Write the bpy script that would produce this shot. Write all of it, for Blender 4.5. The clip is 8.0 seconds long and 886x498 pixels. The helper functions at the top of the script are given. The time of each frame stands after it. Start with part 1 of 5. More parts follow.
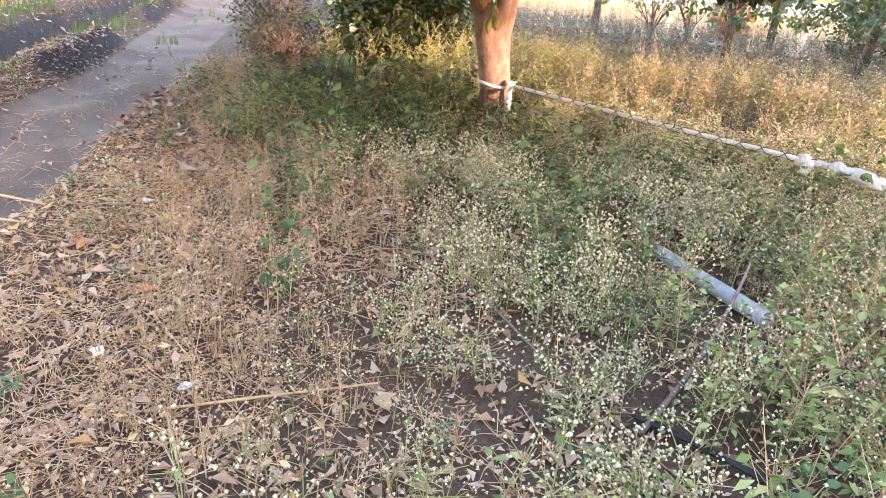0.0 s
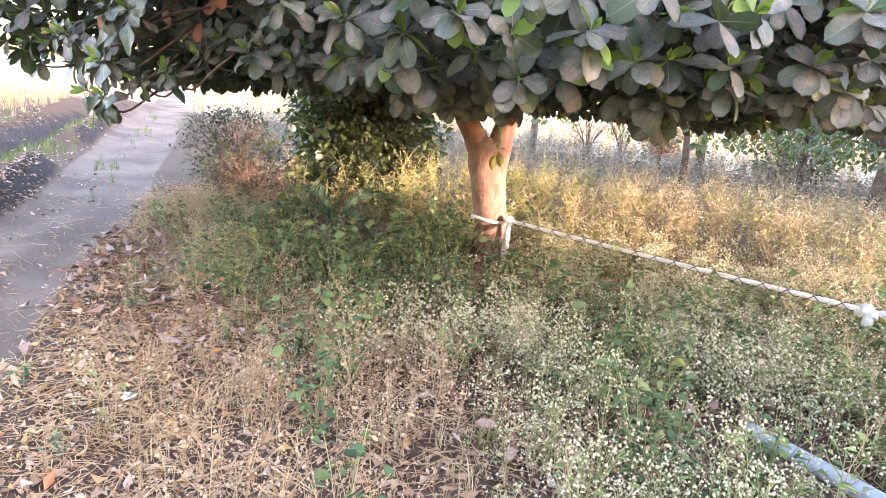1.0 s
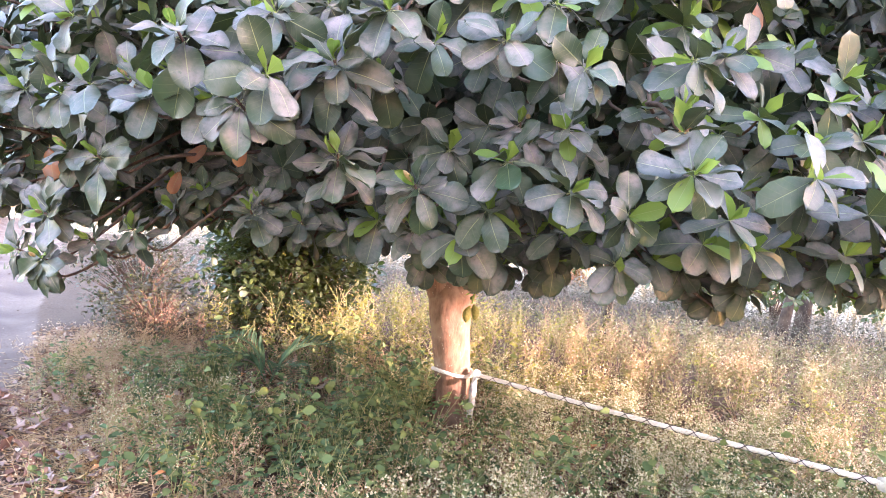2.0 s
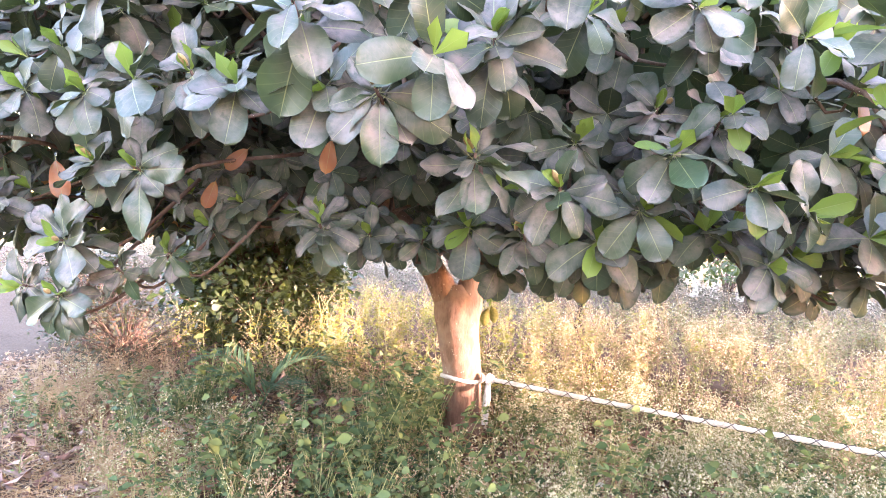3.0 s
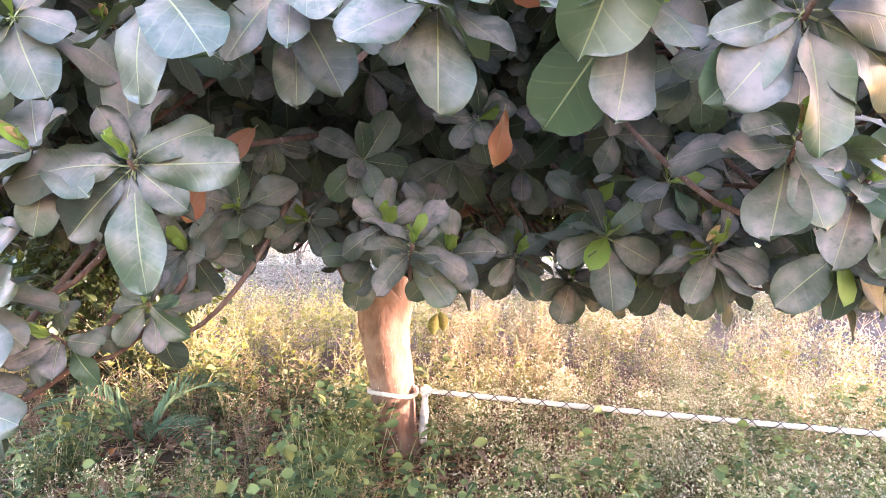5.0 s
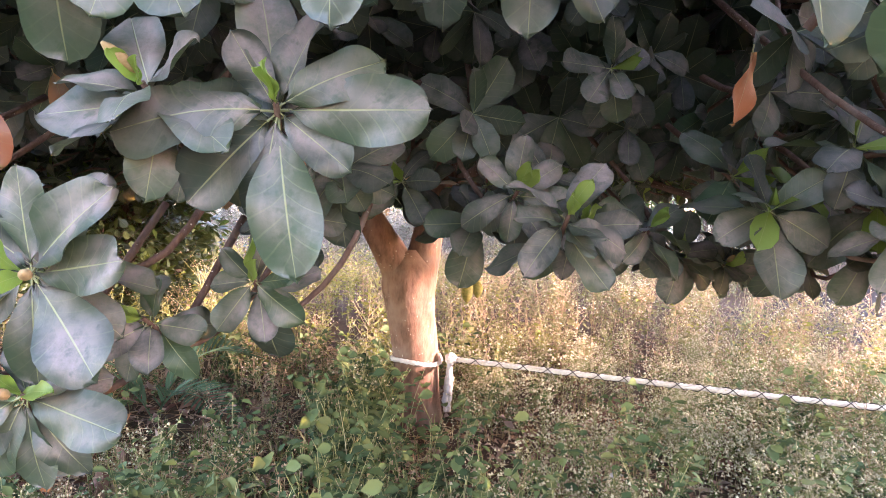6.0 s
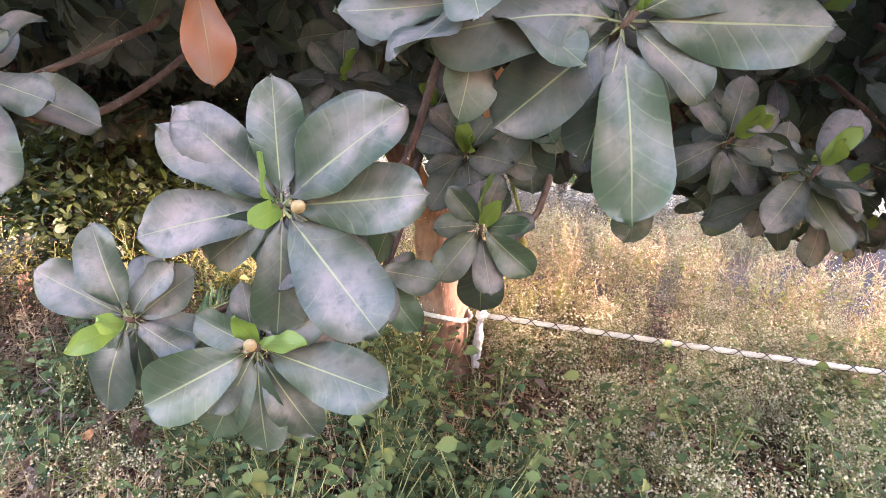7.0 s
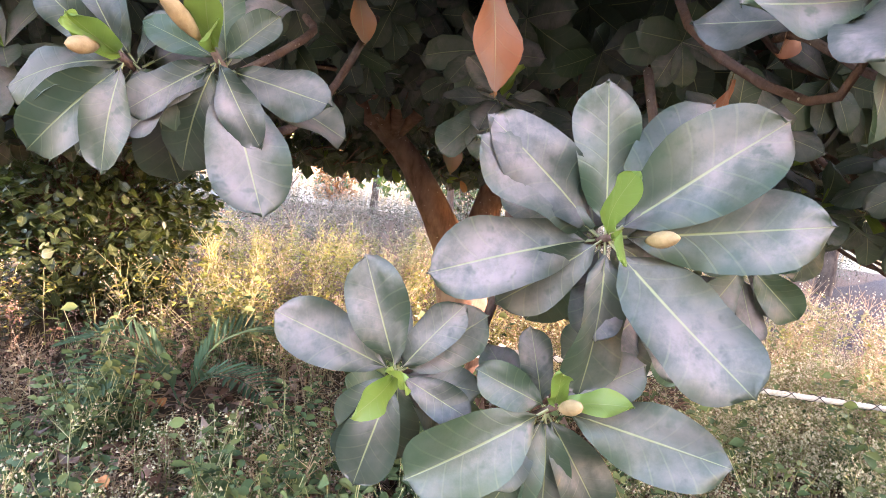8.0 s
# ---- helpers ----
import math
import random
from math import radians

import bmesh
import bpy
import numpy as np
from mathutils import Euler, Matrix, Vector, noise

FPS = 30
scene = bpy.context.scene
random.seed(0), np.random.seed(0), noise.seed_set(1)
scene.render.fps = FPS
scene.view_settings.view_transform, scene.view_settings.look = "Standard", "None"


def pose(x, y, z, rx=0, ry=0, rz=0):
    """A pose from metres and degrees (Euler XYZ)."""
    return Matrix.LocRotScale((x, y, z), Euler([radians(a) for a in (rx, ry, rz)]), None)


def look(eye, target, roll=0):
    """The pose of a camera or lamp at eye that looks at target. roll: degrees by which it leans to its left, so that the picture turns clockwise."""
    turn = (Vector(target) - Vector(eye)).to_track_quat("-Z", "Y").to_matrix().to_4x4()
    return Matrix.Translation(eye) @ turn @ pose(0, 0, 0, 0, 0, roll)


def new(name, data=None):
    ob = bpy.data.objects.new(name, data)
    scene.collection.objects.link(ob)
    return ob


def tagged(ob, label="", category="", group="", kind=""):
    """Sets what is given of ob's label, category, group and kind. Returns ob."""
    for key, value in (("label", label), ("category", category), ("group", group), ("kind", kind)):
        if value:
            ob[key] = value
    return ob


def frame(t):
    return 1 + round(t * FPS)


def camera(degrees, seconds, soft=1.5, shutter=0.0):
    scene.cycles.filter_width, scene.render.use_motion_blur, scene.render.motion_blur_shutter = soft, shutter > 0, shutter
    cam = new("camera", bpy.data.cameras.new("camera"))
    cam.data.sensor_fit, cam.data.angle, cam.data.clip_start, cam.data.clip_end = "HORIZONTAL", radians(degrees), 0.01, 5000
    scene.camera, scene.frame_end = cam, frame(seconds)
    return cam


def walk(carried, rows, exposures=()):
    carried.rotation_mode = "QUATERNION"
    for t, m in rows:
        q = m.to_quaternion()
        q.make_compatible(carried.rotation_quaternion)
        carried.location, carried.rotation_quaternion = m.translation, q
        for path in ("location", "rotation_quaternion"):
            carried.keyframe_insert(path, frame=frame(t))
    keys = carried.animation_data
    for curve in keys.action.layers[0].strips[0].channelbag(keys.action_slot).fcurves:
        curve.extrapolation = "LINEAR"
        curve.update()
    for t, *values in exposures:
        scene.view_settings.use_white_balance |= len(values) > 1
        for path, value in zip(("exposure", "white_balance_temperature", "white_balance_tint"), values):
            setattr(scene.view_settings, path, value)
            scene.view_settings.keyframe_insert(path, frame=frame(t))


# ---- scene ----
cam = camera(68.5, 8.0, soft=0.6)
walk(cam, [
    (0, pose(1.540, -5.612, 1.257, 66.70, -4.50, 21.08)),
    (0.3, pose(1.340, -5.481, 1.293, 69.92, -5.93, 20.16)),
    (0.4, pose(1.263, -5.436, 1.296, 72.75, -6.02, 18.61)),
    (0.5, pose(1.188, -5.410, 1.301, 74.69, -6.17, 18.18)),
    (1, pose(0.777, -5.213, 1.336, 76.50, -5.06, 14.26)),
    (1.1, pose(0.699, -5.161, 1.345, 78.38, -5.29, 13.28)),
    (1.2, pose(0.629, -5.098, 1.375, 80.70, -5.05, 12.60)),
    (1.5, pose(0.428, -4.955, 1.435, 85.22, -5.48, 10.02)),
    (1.7, pose(0.303, -4.891, 1.466, 87.90, -6.00, 7.26)),
    (2.8, pose(-0.291, -4.647, 1.453, 86.40, -5.26, 0.38)),
    (3, pose(-0.365, -4.561, 1.462, 87.54, -3.65, -1.23)),
    (3.5, pose(-0.581, -4.388, 1.502, 90.54, -4.28, -8.03)),
    (4, pose(-0.870, -4.240, 1.497, 88.64, -2.71, -14.41)),
    (4.2, pose(-0.932, -4.177, 1.497, 88.12, -2.35, -15.86)),
    (5.3, pose(-0.946, -3.806, 1.479, 84.89, -1.67, -16.64)),
    (5.5, pose(-0.982, -3.760, 1.471, 82.88, -1.62, -15.95)),
    (6, pose(-1.135, -3.634, 1.487, 83.21, -2.93, -18.04)),
    (6.5, pose(-1.293, -3.529, 1.480, 82.19, -3.61, -21.37)),
    (7, pose(-1.432, -3.429, 1.435, 79.47, -5.37, -20.01)),
    (7.5, pose(-1.569, -3.307, 1.404, 82.02, -6.04, -21.80)),
    (8, pose(-1.697, -3.204, 1.388, 82.54, -6.81, -23.32)),
], exposures=[(0, 4.40, 6200, 30), (0.5, 4.66, 6100, 29), (1.5, 4.97, 5920, 36), (3.0, 5.62, 5980, 39), (3.5, 5.74, 5980, 39), (4.2, 5.88, 5980, 40), (5.5, 5.36, 5920, 41), (6.5, 5.14, 6000, 41), (7.5, 5.14, 6100, 41), (8, 5.27, 6120, 41)])

# ---------------------------------------------------------------- light
SUN_DIR = Vector((0.905, -0.405, 0.0)).normalized()   # towards the sun, level
SUN_ELEV = radians(5.0)
world = bpy.data.worlds.new("world")
scene.world = world
world.use_nodes = True
wn = world.node_tree
wbg = wn.nodes["Background"]
sky = wn.nodes.new("ShaderNodeTexSky")
sky.sky_type = "NISHITA"
sky.sun_disc = False
sky.sun_elevation = SUN_ELEV
sky.sun_rotation = math.atan2(SUN_DIR.x, SUN_DIR.y)
sky.dust_density = 1.5
sky.air_density = 1.0
wn.links.new(sky.outputs[0], wbg.inputs[0])
wbg.inputs[1].default_value = 0.15
sun_data = bpy.data.lights.new("sun", "SUN")
sun_data.energy = 1.08
sun_data.angle = radians(0.6)
sun_data.color = (1.0, 0.79, 0.57)
sun = new("sun", sun_data)
sun_to = Vector((SUN_DIR.x * math.cos(SUN_ELEV), SUN_DIR.y * math.cos(SUN_ELEV), math.sin(SUN_ELEV)))
sun.matrix_world = look(sun_to * 30, (0, 0, 0))

# ---------------------------------------------------------------- node helpers


def material(name, rough=0.8, spec=0.3):
    m = bpy.data.materials.new(name)
    m.use_nodes = True
    b = m.node_tree.nodes["Principled BSDF"]
    b.inputs["Roughness"].default_value = rough
    b.inputs["Specular IOR Level"].default_value = spec
    return m, m.node_tree, b


def node(nt, kind, **vals):
    n = nt.nodes.new(kind)
    for k, v in vals.items():
        n.inputs[k].default_value = v
    return n


def noise_tex(nt, vec, scale, detail=4.0, rough=0.55):
    n = node(nt, "ShaderNodeTexNoise", Scale=scale, Detail=detail, Roughness=rough)
    if vec is not None:
        nt.links.new(vec, n.inputs["Vector"])
    return n.outputs["Fac"]


def ramp(nt, fac, stops):
    r = nt.nodes.new("ShaderNodeValToRGB")
    e = r.color_ramp.elements
    while len(e) < len(stops):
        e.new(0.5)
    for s, (p, c) in zip(e, stops):
        s.position = p
        s.color = (*c, 1.0)
    nt.links.new(fac, r.inputs[0])
    return r.outputs[0]


def mix(nt, fac, a, b, mode="MIX"):
    m = nt.nodes.new("ShaderNodeMix")
    m.data_type = "RGBA"
    m.blend_type = mode
    for src, idx in ((fac, 0), (a, 6), (b, 7)):
        if isinstance(src, (int, float)):
            m.inputs[idx].default_value = src
        elif isinstance(src, tuple):
            m.inputs[idx].default_value = (*src, 1.0)
        else:
            nt.links.new(src, m.inputs[idx])
    return m.outputs[2]


def calc(nt, op, a, b=None, c=None):
    m = nt.nodes.new("ShaderNodeMath")
    m.operation = op
    for i, s in enumerate((a, b, c)):
        if s is None:
            continue
        if isinstance(s, (int, float)):
            m.inputs[i].default_value = s
        else:
            nt.links.new(s, m.inputs[i])
    return m.outputs[0]


def smooth(nt, v, lo, hi):
    m = nt.nodes.new("ShaderNodeMapRange")
    m.interpolation_type = "SMOOTHSTEP"
    m.inputs[1].default_value, m.inputs[2].default_value = lo, hi
    nt.links.new(v, m.inputs[0])
    return m.outputs[0]


def bump(nt, b, height, strength=0.4, dist=0.01):
    n = node(nt, "ShaderNodeBump", Strength=strength, Distance=dist)
    nt.links.new(height, n.inputs["Height"])
    nt.links.new(n.outputs[0], b.inputs["Normal"])


def coords(nt):
    return nt.nodes.new("ShaderNodeTexCoord").outputs["Object"]


def world_pos(nt):
    return nt.nodes.new("ShaderNodeNewGeometry").outputs["Position"]


def island(nt):
    return nt.nodes.new("ShaderNodeNewGeometry").outputs["Random Per Island"]


def per_object(nt):
    return nt.nodes.new("ShaderNodeObjectInfo").outputs["Random"]


def see_through(m, nt, b, colour, amount):
    """Thin leaves let part of the light pass."""
    t = nt.nodes.new("ShaderNodeBsdfTranslucent")
    nt.links.new(colour, t.inputs[0])
    s = nt.nodes.new("ShaderNodeMixShader")
    s.inputs[0].default_value = amount
    nt.links.new(b.outputs[0], s.inputs[1])
    nt.links.new(t.outputs[0], s.inputs[2])
    nt.links.new(s.outputs[0], nt.nodes["Material Output"].inputs[0])


# ---------------------------------------------------------------- materials


def leaf_material(name, deep, bright, dust, dust_amount, rnd, trans=0.05, rough=0.42):
    m, nt, b = material(name, rough, 0.5)
    uv = nt.nodes.new("ShaderNodeUVMap").outputs[0]
    sep = nt.nodes.new("ShaderNodeSeparateXYZ")
    nt.links.new(uv, sep.inputs[0])
    u, v = sep.outputs[0], sep.outputs[1]
    au = calc(nt, "ABSOLUTE", u)
    r = rnd(nt)
    pos = world_pos(nt)
    base = mix(nt, r, deep, bright)
    base = mix(nt, calc(nt, "MULTIPLY", noise_tex(nt, pos, 30), 0.5), base, deep)
    # side veins bend towards the tip
    wave = calc(nt, "SINE", calc(nt, "MULTIPLY", calc(nt, "SUBTRACT", v, calc(nt, "MULTIPLY", au, calc(nt, "MULTIPLY_ADD", au, -0.09, 0.26))), 48.0))
    vein = calc(nt, "MULTIPLY", smooth(nt, wave, 0.90, 1.0), calc(nt, "MULTIPLY_ADD", smooth(nt, noise_tex(nt, pos, 14, 2.0), 0.35, 0.65), 0.16, 0.05))
    rib = calc(nt, "SUBTRACT", 1.0, smooth(nt, calc(nt, "MULTIPLY", au, calc(nt, "MULTIPLY_ADD", v, 1.1, 0.5)), 0.010, 0.046))
    # dust lies in smears, thinner along the rim and where the leaf was brushed
    dusty = smooth(nt, noise_tex(nt, pos, 26, 6.0, 0.68), 0.30, 0.66)
    smear = smooth(nt, noise_tex(nt, pos, 9.0, 2.0), 0.36, 0.62)
    rim = calc(nt, "SUBTRACT", 1.0, calc(nt, "MULTIPLY", smooth(nt, au, 0.55, 1.0), 0.55))
    amt = calc(nt, "MULTIPLY", calc(nt, "MULTIPLY_ADD", dusty, 0.72, 0.28), calc(nt, "MULTIPLY_ADD", smear, 0.62, 0.38))
    rubbed = smooth(nt, noise_tex(nt, pos, 42, 3.0, 0.6), 0.58, 0.70)
    amt = calc(nt, "MULTIPLY", amt, calc(nt, "MULTIPLY_ADD", rubbed, -0.55, 1.0))
    amt = calc(nt, "MULTIPLY", calc(nt, "MULTIPLY", amt, rim), dust_amount)
    amt = calc(nt, "MULTIPLY", amt, calc(nt, "MULTIPLY_ADD", smooth(nt, r, 0.92, 1.0), -0.8, 1.0))
    # dust lies on upturned faces; its lack paints inner-crown shade on downturned ones
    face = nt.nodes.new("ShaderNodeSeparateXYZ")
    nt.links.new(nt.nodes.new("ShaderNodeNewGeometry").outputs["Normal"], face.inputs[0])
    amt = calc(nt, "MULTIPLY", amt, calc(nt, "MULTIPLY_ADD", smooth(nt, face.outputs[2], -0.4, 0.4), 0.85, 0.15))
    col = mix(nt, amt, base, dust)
    col = mix(nt, calc(nt, "MULTIPLY", calc(nt, "MAXIMUM", rib, vein), calc(nt, "MULTIPLY_ADD", v, -0.30, 0.70)), col, (0.35, 0.37, 0.16))
    nt.links.new(col, b.inputs["Base Color"])
    nt.links.new(calc(nt, "MULTIPLY_ADD", amt, 0.22, rough), b.inputs["Roughness"])
    h = calc(nt, "ADD", calc(nt, "MULTIPLY", calc(nt, "MAXIMUM", rib, vein), -1.0), calc(nt, "MULTIPLY", noise_tex(nt, pos, 60), 0.8))
    bump(nt, b, h, 0.35, 0.002)
    see_through(m, nt, b, mix(nt, 0.5, bright, (0.30, 0.42, 0.05)), trans)
    return m


DUST = (0.268, 0.209, 0.190)
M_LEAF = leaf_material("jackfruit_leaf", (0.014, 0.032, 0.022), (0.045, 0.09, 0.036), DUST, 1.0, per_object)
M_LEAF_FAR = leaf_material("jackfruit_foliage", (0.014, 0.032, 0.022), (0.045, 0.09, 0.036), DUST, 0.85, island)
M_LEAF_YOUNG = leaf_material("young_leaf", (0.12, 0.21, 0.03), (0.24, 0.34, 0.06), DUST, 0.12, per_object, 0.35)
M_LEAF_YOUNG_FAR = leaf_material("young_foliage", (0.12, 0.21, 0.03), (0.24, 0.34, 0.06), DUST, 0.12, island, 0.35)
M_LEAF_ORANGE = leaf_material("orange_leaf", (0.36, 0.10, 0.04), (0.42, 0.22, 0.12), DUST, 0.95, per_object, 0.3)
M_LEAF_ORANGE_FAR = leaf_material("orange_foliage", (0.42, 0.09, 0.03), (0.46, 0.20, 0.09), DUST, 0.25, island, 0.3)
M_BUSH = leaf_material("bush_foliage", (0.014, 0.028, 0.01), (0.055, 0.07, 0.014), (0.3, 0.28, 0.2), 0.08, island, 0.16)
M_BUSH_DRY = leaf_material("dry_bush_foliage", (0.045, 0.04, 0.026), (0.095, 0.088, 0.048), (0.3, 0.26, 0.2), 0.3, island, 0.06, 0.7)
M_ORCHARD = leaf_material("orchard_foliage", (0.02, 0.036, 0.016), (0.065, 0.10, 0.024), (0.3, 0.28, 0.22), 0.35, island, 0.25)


def plant_material(name, cols, scale=1.3, trans=0.15, rough=0.75):
    """Weed colours: per leaf or stem, with patches of ripeness over the ground."""
    m, nt, b = material(name, rough, 0.2)
    pos = world_pos(nt)
    f = calc(nt, "ADD", calc(nt, "MULTIPLY", island(nt), 0.6), calc(nt, "MULTIPLY", noise_tex(nt, pos, scale, 3.0), 0.55))
    n = len(cols)
    col = ramp(nt, f, [(0.12 + 0.85 * i / (n - 1), c) for i, c in enumerate(cols)])
    nt.links.new(col, b.inputs["Base Color"])
    see_through(m, nt, b, col, trans)
    return m


M_STEM_DRY = plant_material("dry_stem", [(0.27, 0.15, 0.085), (0.46, 0.31, 0.185), (0.60, 0.44, 0.27)], trans=0.1)
M_STEM_GREEN = plant_material("green_stem", [(0.19, 0.20, 0.07), (0.34, 0.34, 0.14), (0.50, 0.43, 0.25)], trans=0.1)
# far weeds: darker greys that carry some of the shade past the sunlit band
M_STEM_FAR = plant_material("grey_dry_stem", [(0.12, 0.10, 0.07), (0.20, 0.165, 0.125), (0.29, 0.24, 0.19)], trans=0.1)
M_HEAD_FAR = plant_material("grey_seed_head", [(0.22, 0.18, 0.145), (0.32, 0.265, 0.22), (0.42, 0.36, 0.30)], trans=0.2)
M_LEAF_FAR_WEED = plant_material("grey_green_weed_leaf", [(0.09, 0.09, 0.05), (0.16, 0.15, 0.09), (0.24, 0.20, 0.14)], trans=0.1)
M_STRAW = plant_material("fallen_straw", [(0.40, 0.21, 0.10), (0.60, 0.38, 0.19), (0.70, 0.53, 0.33)], 2.0, 0.1)
M_HEAD = plant_material("seed_head", [(0.50, 0.39, 0.23), (0.69, 0.60, 0.39), (0.78, 0.73, 0.52)], trans=0.12)
M_HEAD_TAN = plant_material("tan_seed_head", [(0.36, 0.21, 0.125), (0.54, 0.36, 0.23), (0.68, 0.52, 0.35)], trans=0.12)
M_LEAFLET = plant_material("weed_leaf", [(0.075, 0.11, 0.035), (0.20, 0.25, 0.08), (0.40, 0.41, 0.17)], trans=0.15)
M_LEAFY = plant_material("broad_weed_leaf", [(0.028, 0.052, 0.022), (0.085, 0.13, 0.055), (0.15, 0.19, 0.07), (0.20, 0.215, 0.08)], 1.3, 0.12)
M_LEAFLET_YELLOW = plant_material("yellowing_weed_leaf", [(0.13, 0.17, 0.035), (0.31, 0.30, 0.06), (0.42, 0.35, 0.10)], trans=0.2)
M_LEAFLET_TAN = plant_material("tan_weed_leaf", [(0.15, 0.16, 0.055), (0.30, 0.27, 0.11), (0.42, 0.36, 0.19)], trans=0.18)
M_GRASS_DRY = plant_material("dry_grass", [(0.32, 0.20, 0.10), (0.50, 0.36, 0.19), (0.64, 0.50, 0.30)], trans=0.12)
M_GRASS_GREEN = plant_material("green_grass", [(0.06, 0.11, 0.03), (0.13, 0.19, 0.05), (0.30, 0.28, 0.10)], trans=0.15)
M_BLUEGREEN = plant_material("bluegreen_weed_leaf", [(0.085, 0.145, 0.075), (0.14, 0.22, 0.12)], trans=0.2)
M_LITTER = plant_material("leaf_litter", [(0.20, 0.105, 0.065), (0.42, 0.245, 0.15), (0.56, 0.38, 0.25), (0.62, 0.49, 0.37)], 2.5, 0.1, 0.7)
M_LITTER_BRIGHT = plant_material("fresh_leaf_litter", [(0.55, 0.20, 0.10), (0.55, 0.34, 0.12), (0.62, 0.48, 0.36)], 2.5, 0.15, 0.6)


def bark_material(name, dark, light, scale):
    m, nt, b = material(name, 0.85, 0.2)
    p = coords(nt)
    mp = nt.nodes.new("ShaderNodeMapping")
    mp.inputs["Scale"].default_value = (1.0, 1.0, 0.35)
    nt.links.new(p, mp.inputs[0])
    n1 = noise_tex(nt, mp.outputs[0], scale, 6.0, 0.65)
    n2 = noise_tex(nt, p, scale * 0.22, 3.0)
    col = ramp(nt, n1, [(0.3, dark), (0.62, light)])
    col = mix(nt, calc(nt, "MULTIPLY", smooth(nt, n2, 0.45, 0.7), 0.5), col, (0.25, 0.18, 0.135))
    # pale lichen flecks
    v = nt.nodes.new("ShaderNodeTexVoronoi")
    v.inputs["Scale"].default_value = scale * 2.2
    nt.links.new(p, v.inputs["Vector"])
    fleck = calc(nt, "SUBTRACT", 1.0, smooth(nt, v.outputs["Distance"], 0.10, 0.2))
    fleck = calc(nt, "MULTIPLY", fleck, smooth(nt, noise_tex(nt, p, scale * 0.6), 0.52, 0.6))
    col = mix(nt, fleck, col, (0.55, 0.48, 0.38))
    nt.links.new(col, b.inputs["Base Color"])
    bump(nt, b, n1, 0.7, 0.008)
    return m


M_BARK = bark_material("jackfruit_bark", (0.10, 0.052, 0.034), (0.235, 0.135, 0.092), 22)
M_BARK_DARK = bark_material("orchard_bark", (0.045, 0.032, 0.026), (0.11, 0.08, 0.062), 18)
M_TWIG = bark_material("twig_bark", (0.075, 0.042, 0.03), (0.15, 0.09, 0.065), 50)


def simple(name, a, b_, scale, rough=0.7, bstr=0.3, bdist=0.003):
    m, nt, b = material(name, rough, 0.3)
    p = coords(nt)
    n = noise_tex(nt, p, scale, 5.0)
    nt.links.new(ramp(nt, n, [(0.3, a), (0.7, b_)]), b.inputs["Base Color"])
    bump(nt, b, n, bstr, bdist)
    return m


M_ROPE = simple("rope_fibre", (0.60, 0.52, 0.47), (0.80, 0.75, 0.70), 160, 0.9)
M_CLOTH = simple("white_cloth", (0.46, 0.42, 0.40), (0.70, 0.66, 0.63), 25, 0.9)
M_WIRE = simple("black_twine", (0.03, 0.025, 0.025), (0.06, 0.05, 0.05), 60, 0.6)
M_PIPE = simple("weathered_plastic_pipe", (0.36, 0.37, 0.37), (0.52, 0.52, 0.51), 18, 0.45, 0.1)
M_FRUIT = simple("jackfruit_skin", (0.15, 0.14, 0.03), (0.26, 0.22, 0.06), 90, 0.7, 0.8, 0.004)
M_BUD = simple("young_fruit_skin", (0.30, 0.20, 0.09), (0.45, 0.31, 0.15), 120, 0.75, 0.6, 0.002)
M_STALK = simple("green_stalk", (0.16, 0.22, 0.05), (0.30, 0.36, 0.10), 60, 0.6)


def ground_material():
    m, nt, b = material("orchard_ground", 0.95, 0.1)
    pos = world_pos(nt)
    fine = noise_tex(nt, pos, 45, 6.0, 0.7)
    mid = noise_tex(nt, pos, 6, 4.0)
    wide = noise_tex(nt, pos, 0.7, 3.0)
    soil = ramp(nt, fine, [(0.3, (0.06, 0.038, 0.026)), (0.7, (0.18, 0.118, 0.08))])
    soil = mix(nt, calc(nt, "MULTIPLY", mid, 0.6), soil, (0.16, 0.105, 0.07))
    track = ramp(nt, fine, [(0.25, (0.145, 0.098, 0.074)), (0.75, (0.30, 0.21, 0.158))])
    track = mix(nt, calc(nt, "MULTIPLY", smooth(nt, noise_tex(nt, pos, 2.2, 5.0, 0.6), 0.5, 0.62), 0.6), track, (0.28, 0.205, 0.16))
    track = mix(nt, smooth(nt, wide, 0.4, 0.65), track, (0.15, 0.103, 0.078))
    dark = ramp(nt, fine, [(0.3, (0.04, 0.03, 0.027)), (0.7, (0.10, 0.08, 0.072))])
    straw = ramp(nt, fine, [(0.25, (0.26, 0.22, 0.145)), (0.75, (0.48, 0.41, 0.29))])

    def zone(name):
        a = nt.nodes.new("ShaderNodeAttribute")
        a.attribute_name = name
        edge = calc(nt, "ADD", a.outputs["Fac"], calc(nt, "MULTIPLY_ADD", mid, 0.6, -0.3))
        return smooth(nt, edge, 0.35, 0.65)

    col = mix(nt, zone("track"), soil, track)
    col = mix(nt, zone("bare"), col, dark)
    col = mix(nt, zone("field"), col, straw)
    nt.links.new(col, b.inputs["Base Color"])
    h = calc(nt, "ADD", fine, calc(nt, "MULTIPLY", mid, 1.5))
    bump(nt, b, h, 0.8, 0.03)
    return m


M_GROUND = ground_material()

# ---------------------------------------------------------------- mesh helpers


